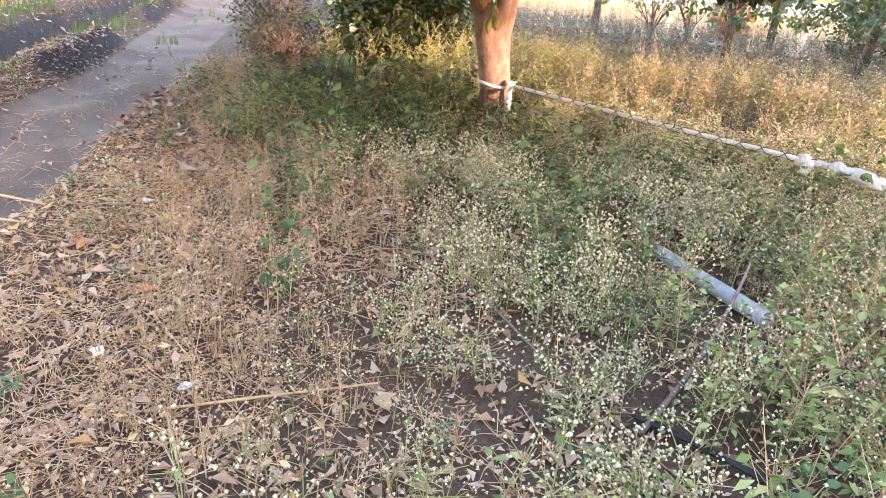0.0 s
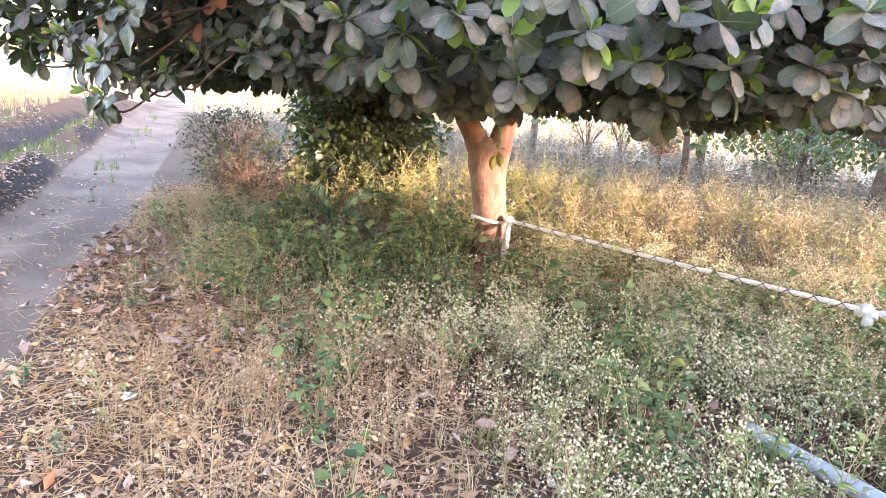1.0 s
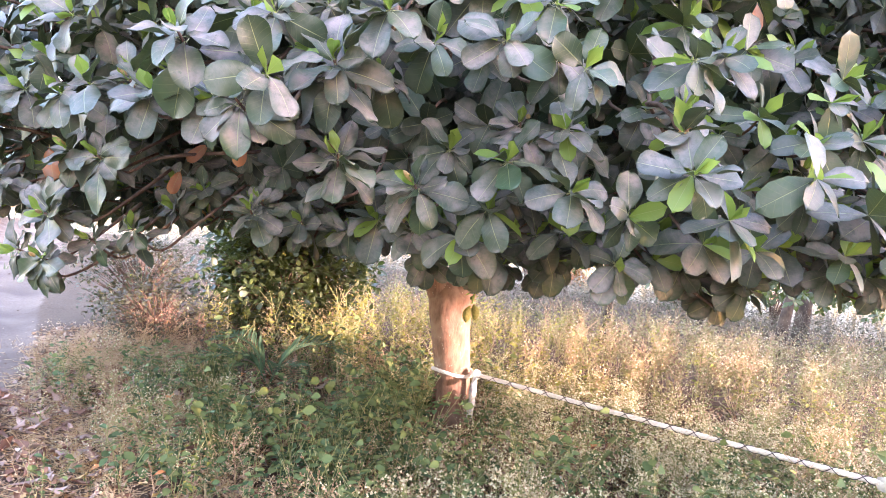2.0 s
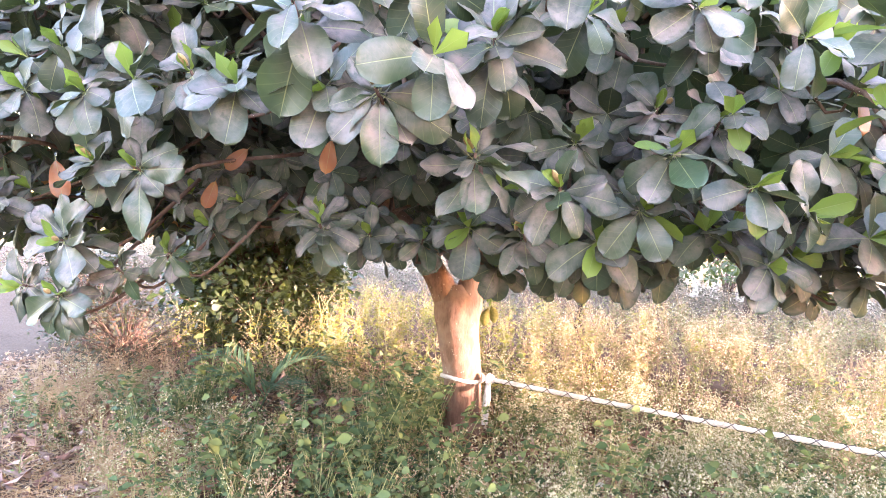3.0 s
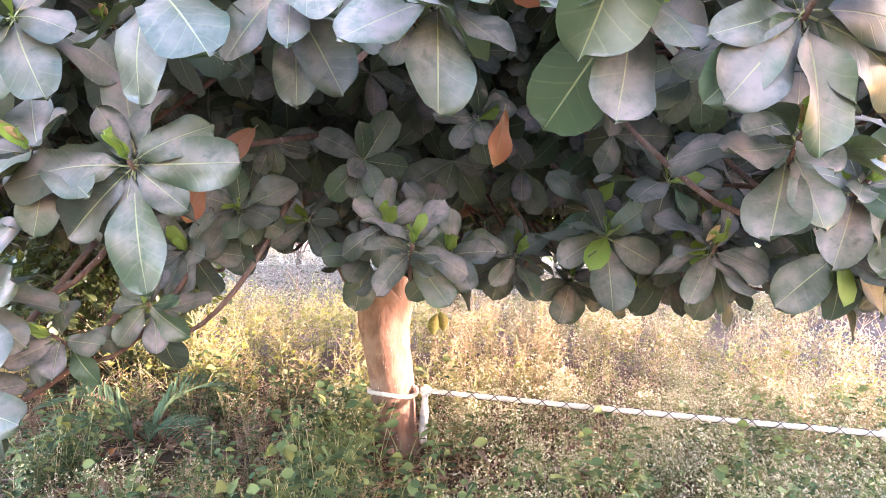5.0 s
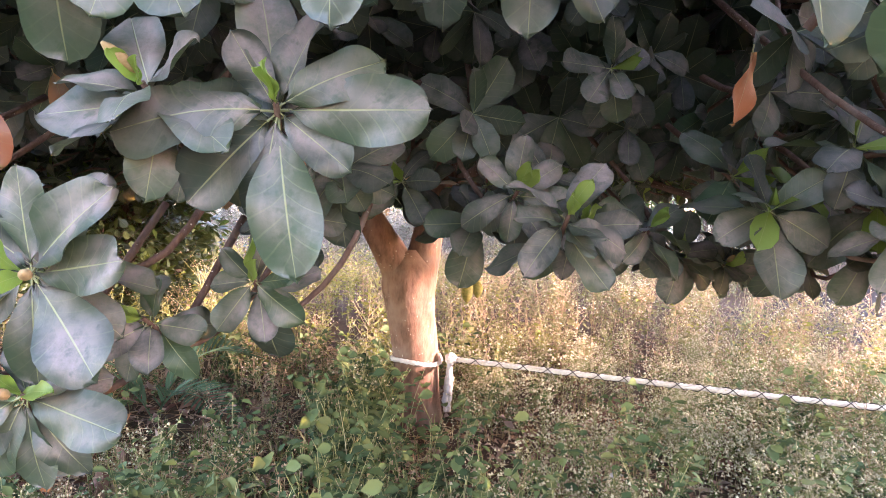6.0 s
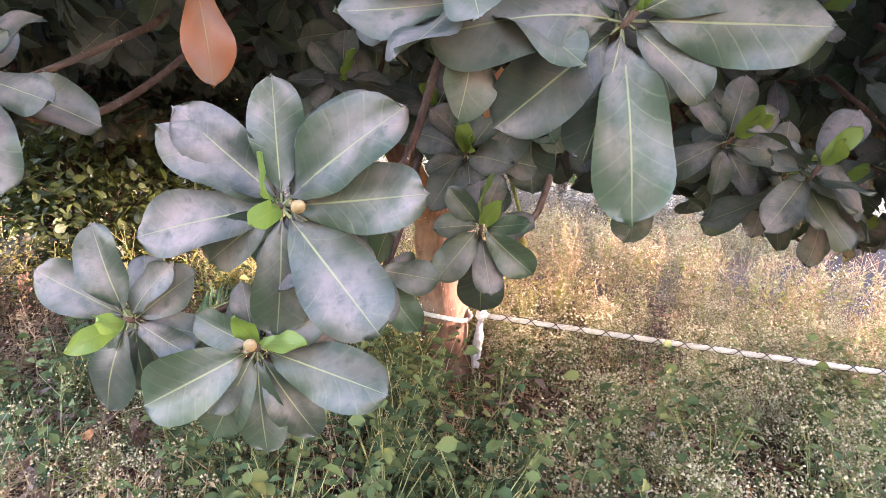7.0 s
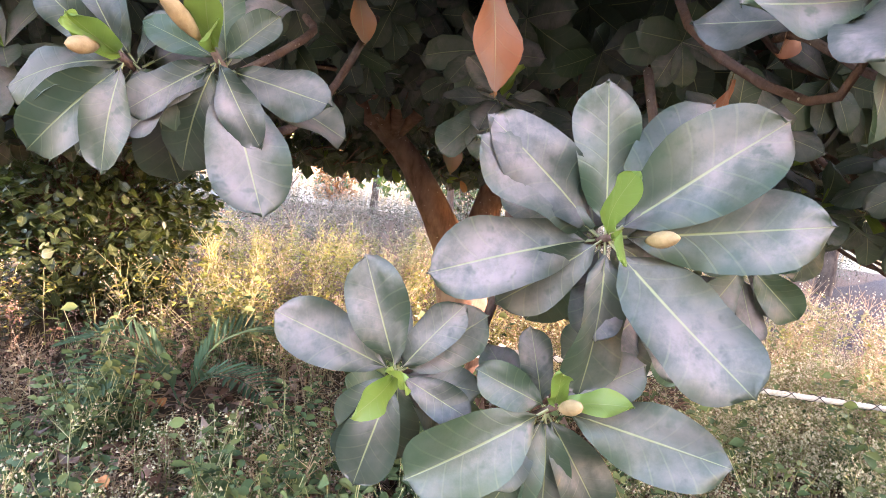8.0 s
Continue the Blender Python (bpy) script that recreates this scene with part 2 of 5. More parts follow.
def mesh_of(name, V, F, mats, midx=None, uv=None, smooth_faces=True):
    me = bpy.data.meshes.new(name)
    me.from_pydata(V, [], F)
    for m in mats:
        me.materials.append(m)
    if midx is not None:
        me.polygons.foreach_set("material_index", np.asarray(midx, np.int32))
    if uv is not None:
        lay = me.uv_layers.new(name="UVMap")
        loops = np.empty(len(me.loops), np.int32)
        me.loops.foreach_get("vertex_index", loops)
        lay.data.foreach_set("uv", np.asarray(uv, np.float32)[loops].ravel())
    if smooth_faces:
        me.polygons.foreach_set("use_smooth", np.ones(len(me.polygons), bool))
    me.update()
    return me


def put(name, me, parent=None, label=""):
    ob = new(name, me)
    if parent is not None:
        ob.parent = parent
    if label:
        ob["label"] = label
    return ob


def empty(name, at=(0, 0, 0)):
    ob = new(name)
    ob.location = at
    ob.empty_display_size = 0.1
    return ob


class Shape:
    """Collects vertices, triangles, UVs and material numbers."""

    def __init__(self):
        self.v, self.f, self.uv, self.m, self.n = [], [], [], [], 0

    def add(self, V, F, uv=None, mat=0):
        V = np.asarray(V, float)
        F = np.asarray(F, int)
        self.v.append(V)
        self.f.append(F + self.n)
        self.uv.append(np.zeros((len(V), 2)) if uv is None else np.asarray(uv, float))
        self.m.append(np.full(len(F), mat))
        self.n += len(V)

    def arrays(self):
        return np.concatenate(self.v), np.concatenate(self.f), np.concatenate(self.uv), np.concatenate(self.m)

    def mesh(self, name, mats):
        V, F, uv, m = self.arrays()
        return mesh_of(name, V, F, mats, m, uv)


def tube(points, radii, sides=8, rough=0.0, seed=0, caps=True):
    """A bent, tapered round bar through points, as triangles."""
    P = np.asarray(points, float)
    n = len(P)
    rng = np.random.default_rng(seed)
    T = np.gradient(P, axis=0)
    T /= np.linalg.norm(T, axis=1)[:, None] + 1e-9
    ref = np.array([1.0, 0.0, 0.0]) if abs(T[0, 0]) < 0.8 else np.array([0.0, 1.0, 0.0])
    V = []
    for i in range(n):
        tx, ty, tz = T[i]
        a = np.array((ty * ref[2] - tz * ref[1], tz * ref[0] - tx * ref[2], tx * ref[1] - ty * ref[0]))
        a /= math.sqrt(a @ a) + 1e-12
        b = np.array((ty * a[2] - tz * a[1], tz * a[0] - tx * a[2], tx * a[1] - ty * a[0]))
        ref = -b
        ang = np.linspace(0, 2 * np.pi, sides, endpoint=False)
        r = radii[i] * (1 + rough * rng.normal(size=sides))
        V.append(P[i] + np.outer(np.cos(ang) * r, a) + np.outer(np.sin(ang) * r, b))
    V = np.concatenate(V)
    q = (np.arange(n - 1)[:, None] * sides + np.arange(sides)[None]).ravel()
    w = (np.arange(n - 1)[:, None] * sides + (np.arange(sides)[None] + 1) % sides).ravel()
    F = np.stack([q, w, w + sides, q, w + sides, q + sides], 1).reshape(-1, 3)
    if caps:
        V = np.vstack([V, P[0], P[-1]])
        k = np.arange(sides)
        e = (n - 1) * sides
        F = np.concatenate([F, np.stack([(k + 1) % sides, k, np.full(sides, n * sides)], 1), np.stack([e + k, e + (k + 1) % sides, np.full(sides, n * sides + 1)], 1)])
    return V, F


def spline(points, n):
    """Smooth curve through a few points (Catmull-Rom)."""
    P = np.asarray(points, float)
    Q = np.vstack([2 * P[0] - P[1], P, 2 * P[-1] - P[-2]])
    out = []
    for t in np.linspace(0, len(P) - 1, n):
        i = min(int(t), len(P) - 2)
        u = t - i
        a, b, c, d = Q[i], Q[i + 1], Q[i + 2], Q[i + 3]
        out.append(0.5 * (2 * b + (c - a) * u + (2 * a - 5 * b + 4 * c - d) * u * u + (3 * b - a - 3 * c + d) * u ** 3))
    return np.array(out)


def leaf_blade(length, width, rows, cols, fold, curl, obovate=0.62, petiole=0.12, wav=0.0, seed=0, point=0.035):
    """A leaf along +y from the origin, face up: stalk, blade, folded along its rib and drooping at the tip."""
    rng = np.random.default_rng(seed)
    V, uv, F = [], [], []
    ph = rng.uniform(0, 6.3)
    for i in range(rows + 1):
        s = 1 - (1 - i / rows) ** 1.6
        # outline: wide past the middle for obovate leaves
        k = 1.0 / max(1 - obovate, 0.05)
        w = width * 0.5 * 1.58 * s ** obovate * math.sqrt(max(0.0, 1 - s ** k)) + 0.0004
        y = length * (petiole + (1 - petiole) * s)
        for j in range(cols + 1):
            u = 2 * j / cols - 1
            x = u * w
            z = fold * abs(x) - curl * length * s * s + wav * length * math.sin(ph + 9 * s + 2 * u) * abs(u)
            V.append((x, y * (1 - 0.18 * abs(curl) * s) + point * length * (1 - abs(u)) * s ** 9, z))
            uv.append((u, s))
    for i in range(rows):
        for j in range(cols):
            a = i * (cols + 1) + j
            b = a + cols + 1
            F += [(a, a + 1, b + 1), (a, b + 1, b)]
    n = len(V)
    if petiole > 0:
        r = 0.011 * length
        y1 = length * petiole * 1.05
        V += [(-r, 0, 0), (r, 0, 0), (0, 0, -1.6 * r), (-r, y1, 0), (r, y1, 0), (0, y1, -1.6 * r)]
        uv += [(0.0, 0.0)] * 6
        F += [(n, n + 1, n + 4), (n, n + 4, n + 3), (n + 1, n + 2, n + 5), (n + 1, n + 5, n + 4), (n + 2, n, n + 3), (n + 2, n + 3, n + 5)]
    return np.array(V), np.array(F), np.array(uv)


def leaflet(length, width):
    """A small leaf, creased along its rib."""
    V = np.array([(0, 0, 0), (-width * 0.5, length * 0.5, width * 0.2), (0, length, -0.1 * length), (width * 0.5, length * 0.5, width * 0.2)])
    return V, np.array([(0, 2, 1), (0, 3, 2)]), np.array([(0, 0), (-1, 0.5), (0, 1), (1, 0.5)], float)


def frame_of(direction, up=(0, 0, 1), roll=0.0):
    """Rotation whose y runs along direction and whose z is as near up as it can be."""
    a, b, c = (float(q) for q in direction)
    u, v, w = (float(q) for q in up)
    k = 1.0 / math.sqrt(a * a + b * b + c * c)
    a, b, c = a * k, b * k, c * k
    x0, x1, x2 = b * w - c * v, c * u - a * w, a * v - b * u
    k = math.sqrt(x0 * x0 + x1 * x1 + x2 * x2)
    if k < 1e-3:
        x0, x1, x2 = 0.0, c, -b
        k = math.sqrt(c * c + b * b) + 1e-9
    x0, x1, x2 = x0 / k, x1 / k, x2 / k
    z0, z1, z2 = x1 * c - x2 * b, x2 * a - x0 * c, x0 * b - x1 * a
    co, si = math.cos(roll), math.sin(roll)
    return np.array(((co * x0 + si * z0, a, co * z0 - si * x0), (co * x1 + si * z1, b, co * z1 - si * x1), (co * x2 + si * z2, c, co * z2 - si * x2)))


def matrix(R, at, scale=1.0):
    m = np.eye(4)
    m[:3, :3] = R * scale
    m[:3, 3] = at
    return m


def scatter(name, kinds, mats, spots, kind="stuff", label="", category="", parent=None):
    """ONE mesh of many copies. kinds: list of (V, F, uv, midx); spots: list of (kind number, 4x4)."""
    VV, FF, UU, MM, n = [], [], [], [], 0
    for k, (V, F, uv, mi) in enumerate(kinds):
        ms = np.array([m for q, m in spots if q == k])
        if not len(ms):
            continue
        W = np.einsum("nij,vj->nvi", ms[:, :3, :3], V) + ms[:, None, :3, 3]
        c = len(ms)
        VV.append(W.reshape(-1, 3))
        FF.append((F[None] + (np.arange(c) * len(V))[:, None, None] + n).reshape(-1, 3))
        UU.append(np.tile(uv, (c, 1)))
        MM.append(np.tile(mi, c))
        n += c * len(V)
    me = mesh_of(name, np.concatenate(VV), np.concatenate(FF), mats, np.concatenate(MM), np.concatenate(UU))
    ob = put(name, me, parent)
    tagged(ob, label, category, "", kind)
    return ob


def with_mat(shape, mat=0):
    V, F, uv = shape
    return V, F, uv, np.full(len(F), mat)


# ---------------------------------------------------------------- the lie of the land
# the cart track runs along these points (right edge, left edge)
TRACK = np.array([(0.05, -7.6, 1.1), (-1.15, -5.15, 1.05), (-1.90, -3.65, 1.02), (-2.90, -2.08, 1.0), (-4.06, 0.06, 1.0), (-5.42, 2.0, 1.05), (-7.7, 5.4, 1.2), (-12.3, 12.0, 1.4), (-17.5, 19.5, 1.6), (-25.0, 30.0, 2.0), (-70.0, 92.0, 3.0)])
TRACK_C = spline(TRACK, 160)


def track_offset(x, y):
    """Signed distance across the track (positive to its right) and its width there."""
    d = np.hypot(TRACK_C[:, 0, None] - x.ravel(), TRACK_C[:, 1, None] - y.ravel())
    i = np.clip(np.argmin(d, axis=0), 1, len(TRACK_C) - 2)
    t = TRACK_C[i + 1, :2] - TRACK_C[i - 1, :2]
    t /= np.linalg.norm(t, axis=1)[:, None]
    rel = np.stack([x.ravel(), y.ravel()], 1) - TRACK_C[i, :2]
    off = rel[:, 0] * t[:, 1] - rel[:, 1] * t[:, 0]
    return off.reshape(x.shape), TRACK_C[i, 2].reshape(x.shape)


def fnoise(x, y, scale, seed=0.0):
    return np.array([noise.noise((a * scale, b * scale, seed)) for a, b in zip(np.ravel(x), np.ravel(y))]).reshape(np.shape(x))


def sstep(v, lo, hi):
    t = np.clip((v - lo) / (hi - lo), 0, 1)
    return t * t * (3 - 2 * t)


def land(x, y):
    """Height, and how far the ground is track, bare dark soil or stubble field."""
    off, w = track_offset(x, y)
    a = np.abs(off) / (w * 0.5)
    track = 1 - sstep(a, 0.85, 1.2)
    far = np.hypot(x, y)
    z = 0.035 * fnoise(x, y, 0.5) + 0.02 * fnoise(x, y, 2.1, 3.0)
    z = z * (1 - 0.6 * track) - 0.05 * track
    rut = np.exp(-((a - 0.55) / 0.22) ** 2)
    z -= 0.03 * rut * track
    left = -(off + w * 0.5)
    broken = np.maximum(sstep(fnoise(x, y, 0.55, 5.0), -0.2, 0.3), np.exp(-(((x + 4.8) / 0.9) ** 2 + ((y - 0.3) / 1.2) ** 2) ** 2))
    z += 0.24 * broken * sstep(left, 0.06, 0.24) * (1 - sstep(left, 0.40, 0.66))
    z += 0.035 * sstep(left, 0.0, 0.4) * (1 - sstep(left, 4.0, 7.0)) * (fnoise(x, y, 3.1, 6.0) + fnoise(x, y, 6.3, 7.0))
    ditch = np.exp(-((left - 1.12 - 0.12 * fnoise(x, y, 0.7, 9.0)) / 0.26) ** 2)
    z -= 0.30 * ditch
    z += 0.16 * sstep(left, 1.25, 1.65)
    # dark ploughed strip to the right
    bx, by = x - 6.6, y - 2.35
    u, v = bx * 0.93 + by * 0.37, -bx * 0.37 + by * 0.93
    bare = (1 - sstep(np.abs(v), 0.75, 1.15)) * sstep(u, -2.6, -1.9)
    bare = np.maximum(bare, sstep(ditch, 0.35, 0.8))
    bare = np.maximum(bare, broken * sstep(left, 0.0, 0.08) * (1 - sstep(left, 0.22, 0.38)))
    bare = np.maximum(bare, sstep(left, 1.2, 1.3) * (1 - sstep(left, 1.45, 1.6)))
    # stubble field past the orchard's edge
    line = y - (13.5 - 0.55 * np.maximum(x - 2.0, 0.0))
    field = sstep(line, -0.6, 0.8)
    field = np.maximum(field, sstep(left, 5.0, 7.0))
    field = np.maximum(field, sstep(far, 40, 60)) * (1 - track)
    return z, track, bare, field


def ground_height(x, y):
    return land(np.atleast_1d(float(x)), np.atleast_1d(float(y)))[0][0]


def build_ground():
    n = 270
    s = np.linspace(-1, 1, n)
    ax = np.sign(s) * (13.0 * np.abs(s) + 1200 * np.abs(s) ** 15)
    X, Y = np.meshgrid(ax - 0.5, ax + 1.0)
    Z, track, bare, field = land(X, Y)
    V = np.stack([X, Y, Z], -1).reshape(-1, 3)
    i = np.arange(n - 1)
    a = (i[:, None] * n + i[None]).ravel()
    F = np.stack([a, a + 1, a + n + 1, a + n], 1)
    me = mesh_of("ground", V, F, [M_GROUND])
    for nm, val in (("track", track), ("bare", bare), ("field", field)):
        at = me.attributes.new(nm, "FLOAT", "POINT")
        at.data.foreach_set("value", val.ravel().astype(np.float32))
    return tagged(put("ground", me), "dry brown orchard soil with a dusty cart track", "ground", "", "structure")


build_ground()

# ---------------------------------------------------------------- the big jackfruit tree
RNG = np.random.default_rng(7)
CROWN_R = 3.15
# open places between the boughs of the big crown, towards the path: x, z, radius
GAPS = ((0.38, 1.95, 0.15), (0.42, 1.70, 0.10), (0.87, 1.97, 0.12))


def near_leaf_meshes(mat, tag, count, length, width, obov=0.62):
    out = []
    for k in range(count):
        fold = (0.14, 0.30, -0.10, 0.40, 0.06, 0.22, -0.16)[k % 7]
        curl = (0.10, 0.26, 0.38, 0.16, -0.08, 0.20, 0.05)[k % 7]
        V, F, uv = leaf_blade(length, width * (0.84 + 0.06 * (k % 4)), 12, 6, fold, curl, obov, 0.10, 0.052, k, 0.035)
        out.append(mesh_of(tag, V, F, [mat], None, uv))
    return out


LEAVES = near_leaf_meshes(M_LEAF, "leaf", 14, 0.128, 0.073)
LEAVES_YOUNG = near_leaf_meshes(M_LEAF_YOUNG, "young_leaf", 3, 0.072, 0.028, 0.58)
LEAVES_ORANGE = near_leaf_meshes(M_LEAF_ORANGE, "orange_leaf", 2, 0.125, 0.066)
# coarser leaves for the crown's mass
FAR_KINDS = [with_mat(leaf_blade(0.128, 0.074, 4, 2, f, c, 0.62, 0.0, 0.0, i)) for i, (f, c) in enumerate(((0.1, 0.1), (0.25, 0.25), (0.05, 0.32), (0.3, 0.0)))]
FAR_KINDS += [with_mat(leaf_blade(0.08, 0.034, 2, 2, 0.4, 0.05, 0.58, 0.0), 1), with_mat(leaf_blade(0.125, 0.055, 4, 2, 0.2, 0.2), 2)]
FAR_KINDS += [with_mat(leaf_blade(0.128, 0.080, 2, 2, f, c, 0.6, 0.0)) for f, c in ((0.1, 0.1), (0.25, 0.25), (0.05, 0.32), (0.3, 0.0))]


FAR_KINDS += [with_mat(leaf_blade(0.115, 0.058, 4, 2, 0.3, 0.1, 0.6, 0.0), 1)]
FAR_KINDS += [with_mat(leaf_blade(0.128, 0.073, 8, 4, f, c, 0.62, 0.10, 0.05, 20 + i, 0.02)) for i, (f, c) in enumerate(((0.14, 0.1), (0.28, 0.25), (-0.1, 0.36), (0.2, 0.0)))]


def rosette(centre, axis, n, size, rng, spread=(38, 112)):
    """Directions of the leaves of one shoot tip: list of (rotation, scale, droop rank)."""
    axis = np.asarray(axis, float)
    axis = axis / np.linalg.norm(axis)
    B = frame_of(axis)
    out = []
    a0 = rng.uniform(0, 6.3)
    for i in range(n):
        s = i / max(n - 1, 1)
        ang = a0 + i * 2.39996 + rng.normal(0, 0.15)
        tilt = radians(spread[0] + (spread[1] - spread[0]) * s + rng.normal(0, 7))
        d = math.cos(tilt) * B[:, 1] + math.sin(tilt) * (math.cos(ang) * B[:, 0] + math.sin(ang) * B[:, 2])
        d = d + np.array([0, 0, -0.15 - 0.28 * s])
        up = axis * 1.0 + np.array([0, 0, 0.35])
        out.append((frame_of(d, up, rng.normal(0, 0.33)), size * rng.uniform(0.80, 1.15) * (0.8 + 0.25 * s)))
    return out


# shoot tips that stand out: place, leaves, size, bud, tilt of the axis upwards
TIPS = [
    (-0.47, -3.43, 1.68, 12, 1.1), (-0.62, -3.43, 1.82, 10, 1.1), (-0.28, -3.24, 1.60, 11, 1.05), (-1.09, -2.935, 1.545, 13, 1.0),
    (-1.358, -2.775, 1.345, 13, 1.04), (-1.10, -2.69, 1.32, 9, 0.88), (-0.68, -2.64, 1.46, 11, 0.95), (-0.54, -2.62, 1.41, 10, 0.9),
    (-1.37, -2.75, 1.19, 10, 0.95), (-1.50, -2.70, 1.206, 9, 0.95), (-1.66, -2.64, 1.452, 10, 0.95), (0.07, -2.68, 1.37, 11, 0.95),
    (0.78, -2.36, 1.52, 10, 1.0), (-0.38, -2.59, 1.40, 9, 0.9), (0.08, -2.28, 1.285, 9, 0.85), (0.41, -2.20, 1.42, 9, 0.9),
    (0.16, -3.01, 1.76, 11, 1.0), (-0.27, -3.40, 1.79, 11, 1.05), (-0.90, -3.12, 1.75, 11, 1.0), (0.33, -2.63, 1.39, 11, 0.95),
    (-1.22, -2.88, 1.56, 9, 0.95), (-0.66, -2.78, 1.43, 8, 0.9), (-0.12, -2.90, 1.44, 10, 1.0), (0.87, -2.37, 1.36, 10, 1.0),
    (-1.16, -2.66, 1.79, 9, 1.0), (-1.05, -2.50, 1.40, 8, 0.85), (0.95, -2.64, 1.37, 10, 1.0), (-1.24, -2.70, 1.27, 8, 0.8),
    (-1.728, -2.61, 1.442, 9, 0.95),
    (-0.12, -2.35, 1.320, 10, 0.92),
    (0.17, -2.20, 1.320, 10, 0.92),
    (0.34, -2.25, 1.320, 10, 0.92),
    (0.98, -2.33, 1.30, 10, 1.0), (0.80, -2.45, 1.40, 9, 0.95),
    (1.03, -2.52, 1.74, 11, 1.0), (1.17, -2.50, 1.60, 10, 1.0), (1.48, -2.30, 1.60, 11, 1.0), (0.32, -2.99, 1.74, 11, 1.0), (-0.09, -3.17, 1.55, 10, 1.0), (0.24, -3.08, 1.94, 11, 1.0), (-1.30, -2.53, 2.01, 11, 1.0),
    (0.05, -0.80, 1.33, 10, 0.95), (0.30, -0.70, 1.36, 10, 0.95), (-0.20, -0.90, 1.36, 10, 0.95), (0.15, -1.20, 1.34, 10, 0.95), (-0.35, -0.70, 1.42, 10, 0.95), (0.50, -1.00, 1.36, 10, 0.95),
    (-1.02, -2.25, 1.47, 10, 0.95), (-0.85, -2.20, 1.46, 10, 0.95), (-1.20, -2.25, 1.50, 10, 0.95), (-0.70, -2.10, 1.45, 10, 0.95), (-0.95, -2.50, 1.48, 10, 0.95),
]


# shoots close to the path: heading of the view that shows them, metres a unit, and where the leaf tips lie across and up
HEROES = {
    4: (-23, 0.00046, ((0, 280), (178, 252), (268, 214), (345, 25), (236, -138), (224, -272), (-14, -308), (-205, -130), (-315, -22), (-250, 176), (-190, 230))),
    9: (-23, 0.00055, ((-190, 115), (-40, 190), (95, 120), (140, 100), (-5, -190), (-110, -95), (120, -70), (-80, -180))),
    8: (-21, 0.00070, ((-185, -100), (-75, -150), (95, -155), (205, -40), (110, 65), (-95, 50), (10, -185), (-20, 110))),
    3: (-16, 0.00066, ((240, 0), (-30, -180), (-245, 10), (150, 85), (-70, 125), (-165, -150), (120, -90), (30, -260), (60, 170), (-20, 230))),
    0: (-8, 0.00084, ((-115, -90), (10, -150), (150, -75), (75, 110), (-10, 110), (-110, -20), (160, -10), (-60, 80))),
    5: (-20, 0.00062, ((-90, -110), (20, -130), (110, -105), (-70, 80), (30, 110), (100, 10), (-100, 0))),
    10: (-23, 0.00049, ((-155, -80), (-105, -190), (65, -150), (75, -245), (-110, 65), (100, 75), (180, -60), (10, 150))),
    28: (-23, 0.00052, ((-185, -140), (-215, 10), (-115, 100), (55, 85), (45, -80), (-60, 150), (-40, -170))),
    6: (-16, 0.0010, ((-100, -50), (-10, -80), (60, -90), (110, -10), (-60, 60), (10, 100), (70, 50))),
}


def hero_leaves(k, rng):
    yaw, unit, tips = HEROES[k]
    a = radians(yaw)
    right, up, near = np.array((math.cos(a), math.sin(a), 0)), np.array((0, 0, 1.0)), np.array((math.sin(a), -math.cos(a), 0))
    out = []
    lean = radians({-23: 7.0, -21: 4.0, -20: 4.0, -16: 2.0, -8: 4.0}[yaw])
    for px, py in tips:
        dx, dy = px * math.cos(lean) - py * math.sin(lean), px * math.sin(lean) + py * math.cos(lean)
        d = (dx * right + dy * up) * unit * 1.05
        n = np.linalg.norm(d)
        d = d + near * n * rng.uniform(0.0, 0.40)
        out.append((frame_of(d, near + up * 0.35 + rng.normal(0, 0.13, 3), rng.normal(0, 0.2)), np.linalg.norm(d) / 0.137))
    return out


def limb_paths():
    """Two stout limbs rise from the fork; the others spring from them and reach the shell of the crown."""
    left = [(-0.13, 0.0, 0.70), (-0.20, 0.0, 0.92), (-0.36, 0.0, 1.18), (-0.62, 0.0, 1.50)]
    right = [(-0.10, 0.0, 0.70), (-0.05, 0.01, 0.95), (0.00, 0.03, 1.20), (0.10, 0.06, 1.62)]
    l1, r1 = (-0.62, 0.0, 1.50), (0.10, 0.06, 1.62)
    l0, r0 = (-0.45, 0.0, 1.28), (0.03, 0.04, 1.35)
    out = [(left + [(-1.5, -0.5, 2.0), (-2.4, -1.0, 2.2)], 0.125, 22), (right + [(0.15, 0.4, 2.4), (0.05, 0.5, 3.3)], 0.125, 22)]
    for e in ([l1, (-1.2, 0.9, 2.0), (-1.9, 1.9, 2.2)], [l1, (-0.9, -1.2, 2.0), (-1.15, -2.3, 1.85)], [r0, (0.35, -1.1, 1.75), (0.35, -2.2, 1.62)],
              [r1, (1.2, 0.1, 1.9), (2.3, 0.0, 2.0)], [r1, (0.9, 1.0, 2.0), (1.5, 2.0, 2.2)], [r0, (1.0, -0.9, 1.85), (1.7, -1.8, 1.75)],
              [l1, (-1.3, -1.1, 1.95), (-1.8, -2.1, 1.80)], [l1, (-0.4, -1.2, 2.1), (-0.45, -2.6, 2.0)]):
        out.append((e, 0.045, 12))
    return [(spline(e, n), r, n) for e, r, n in out]


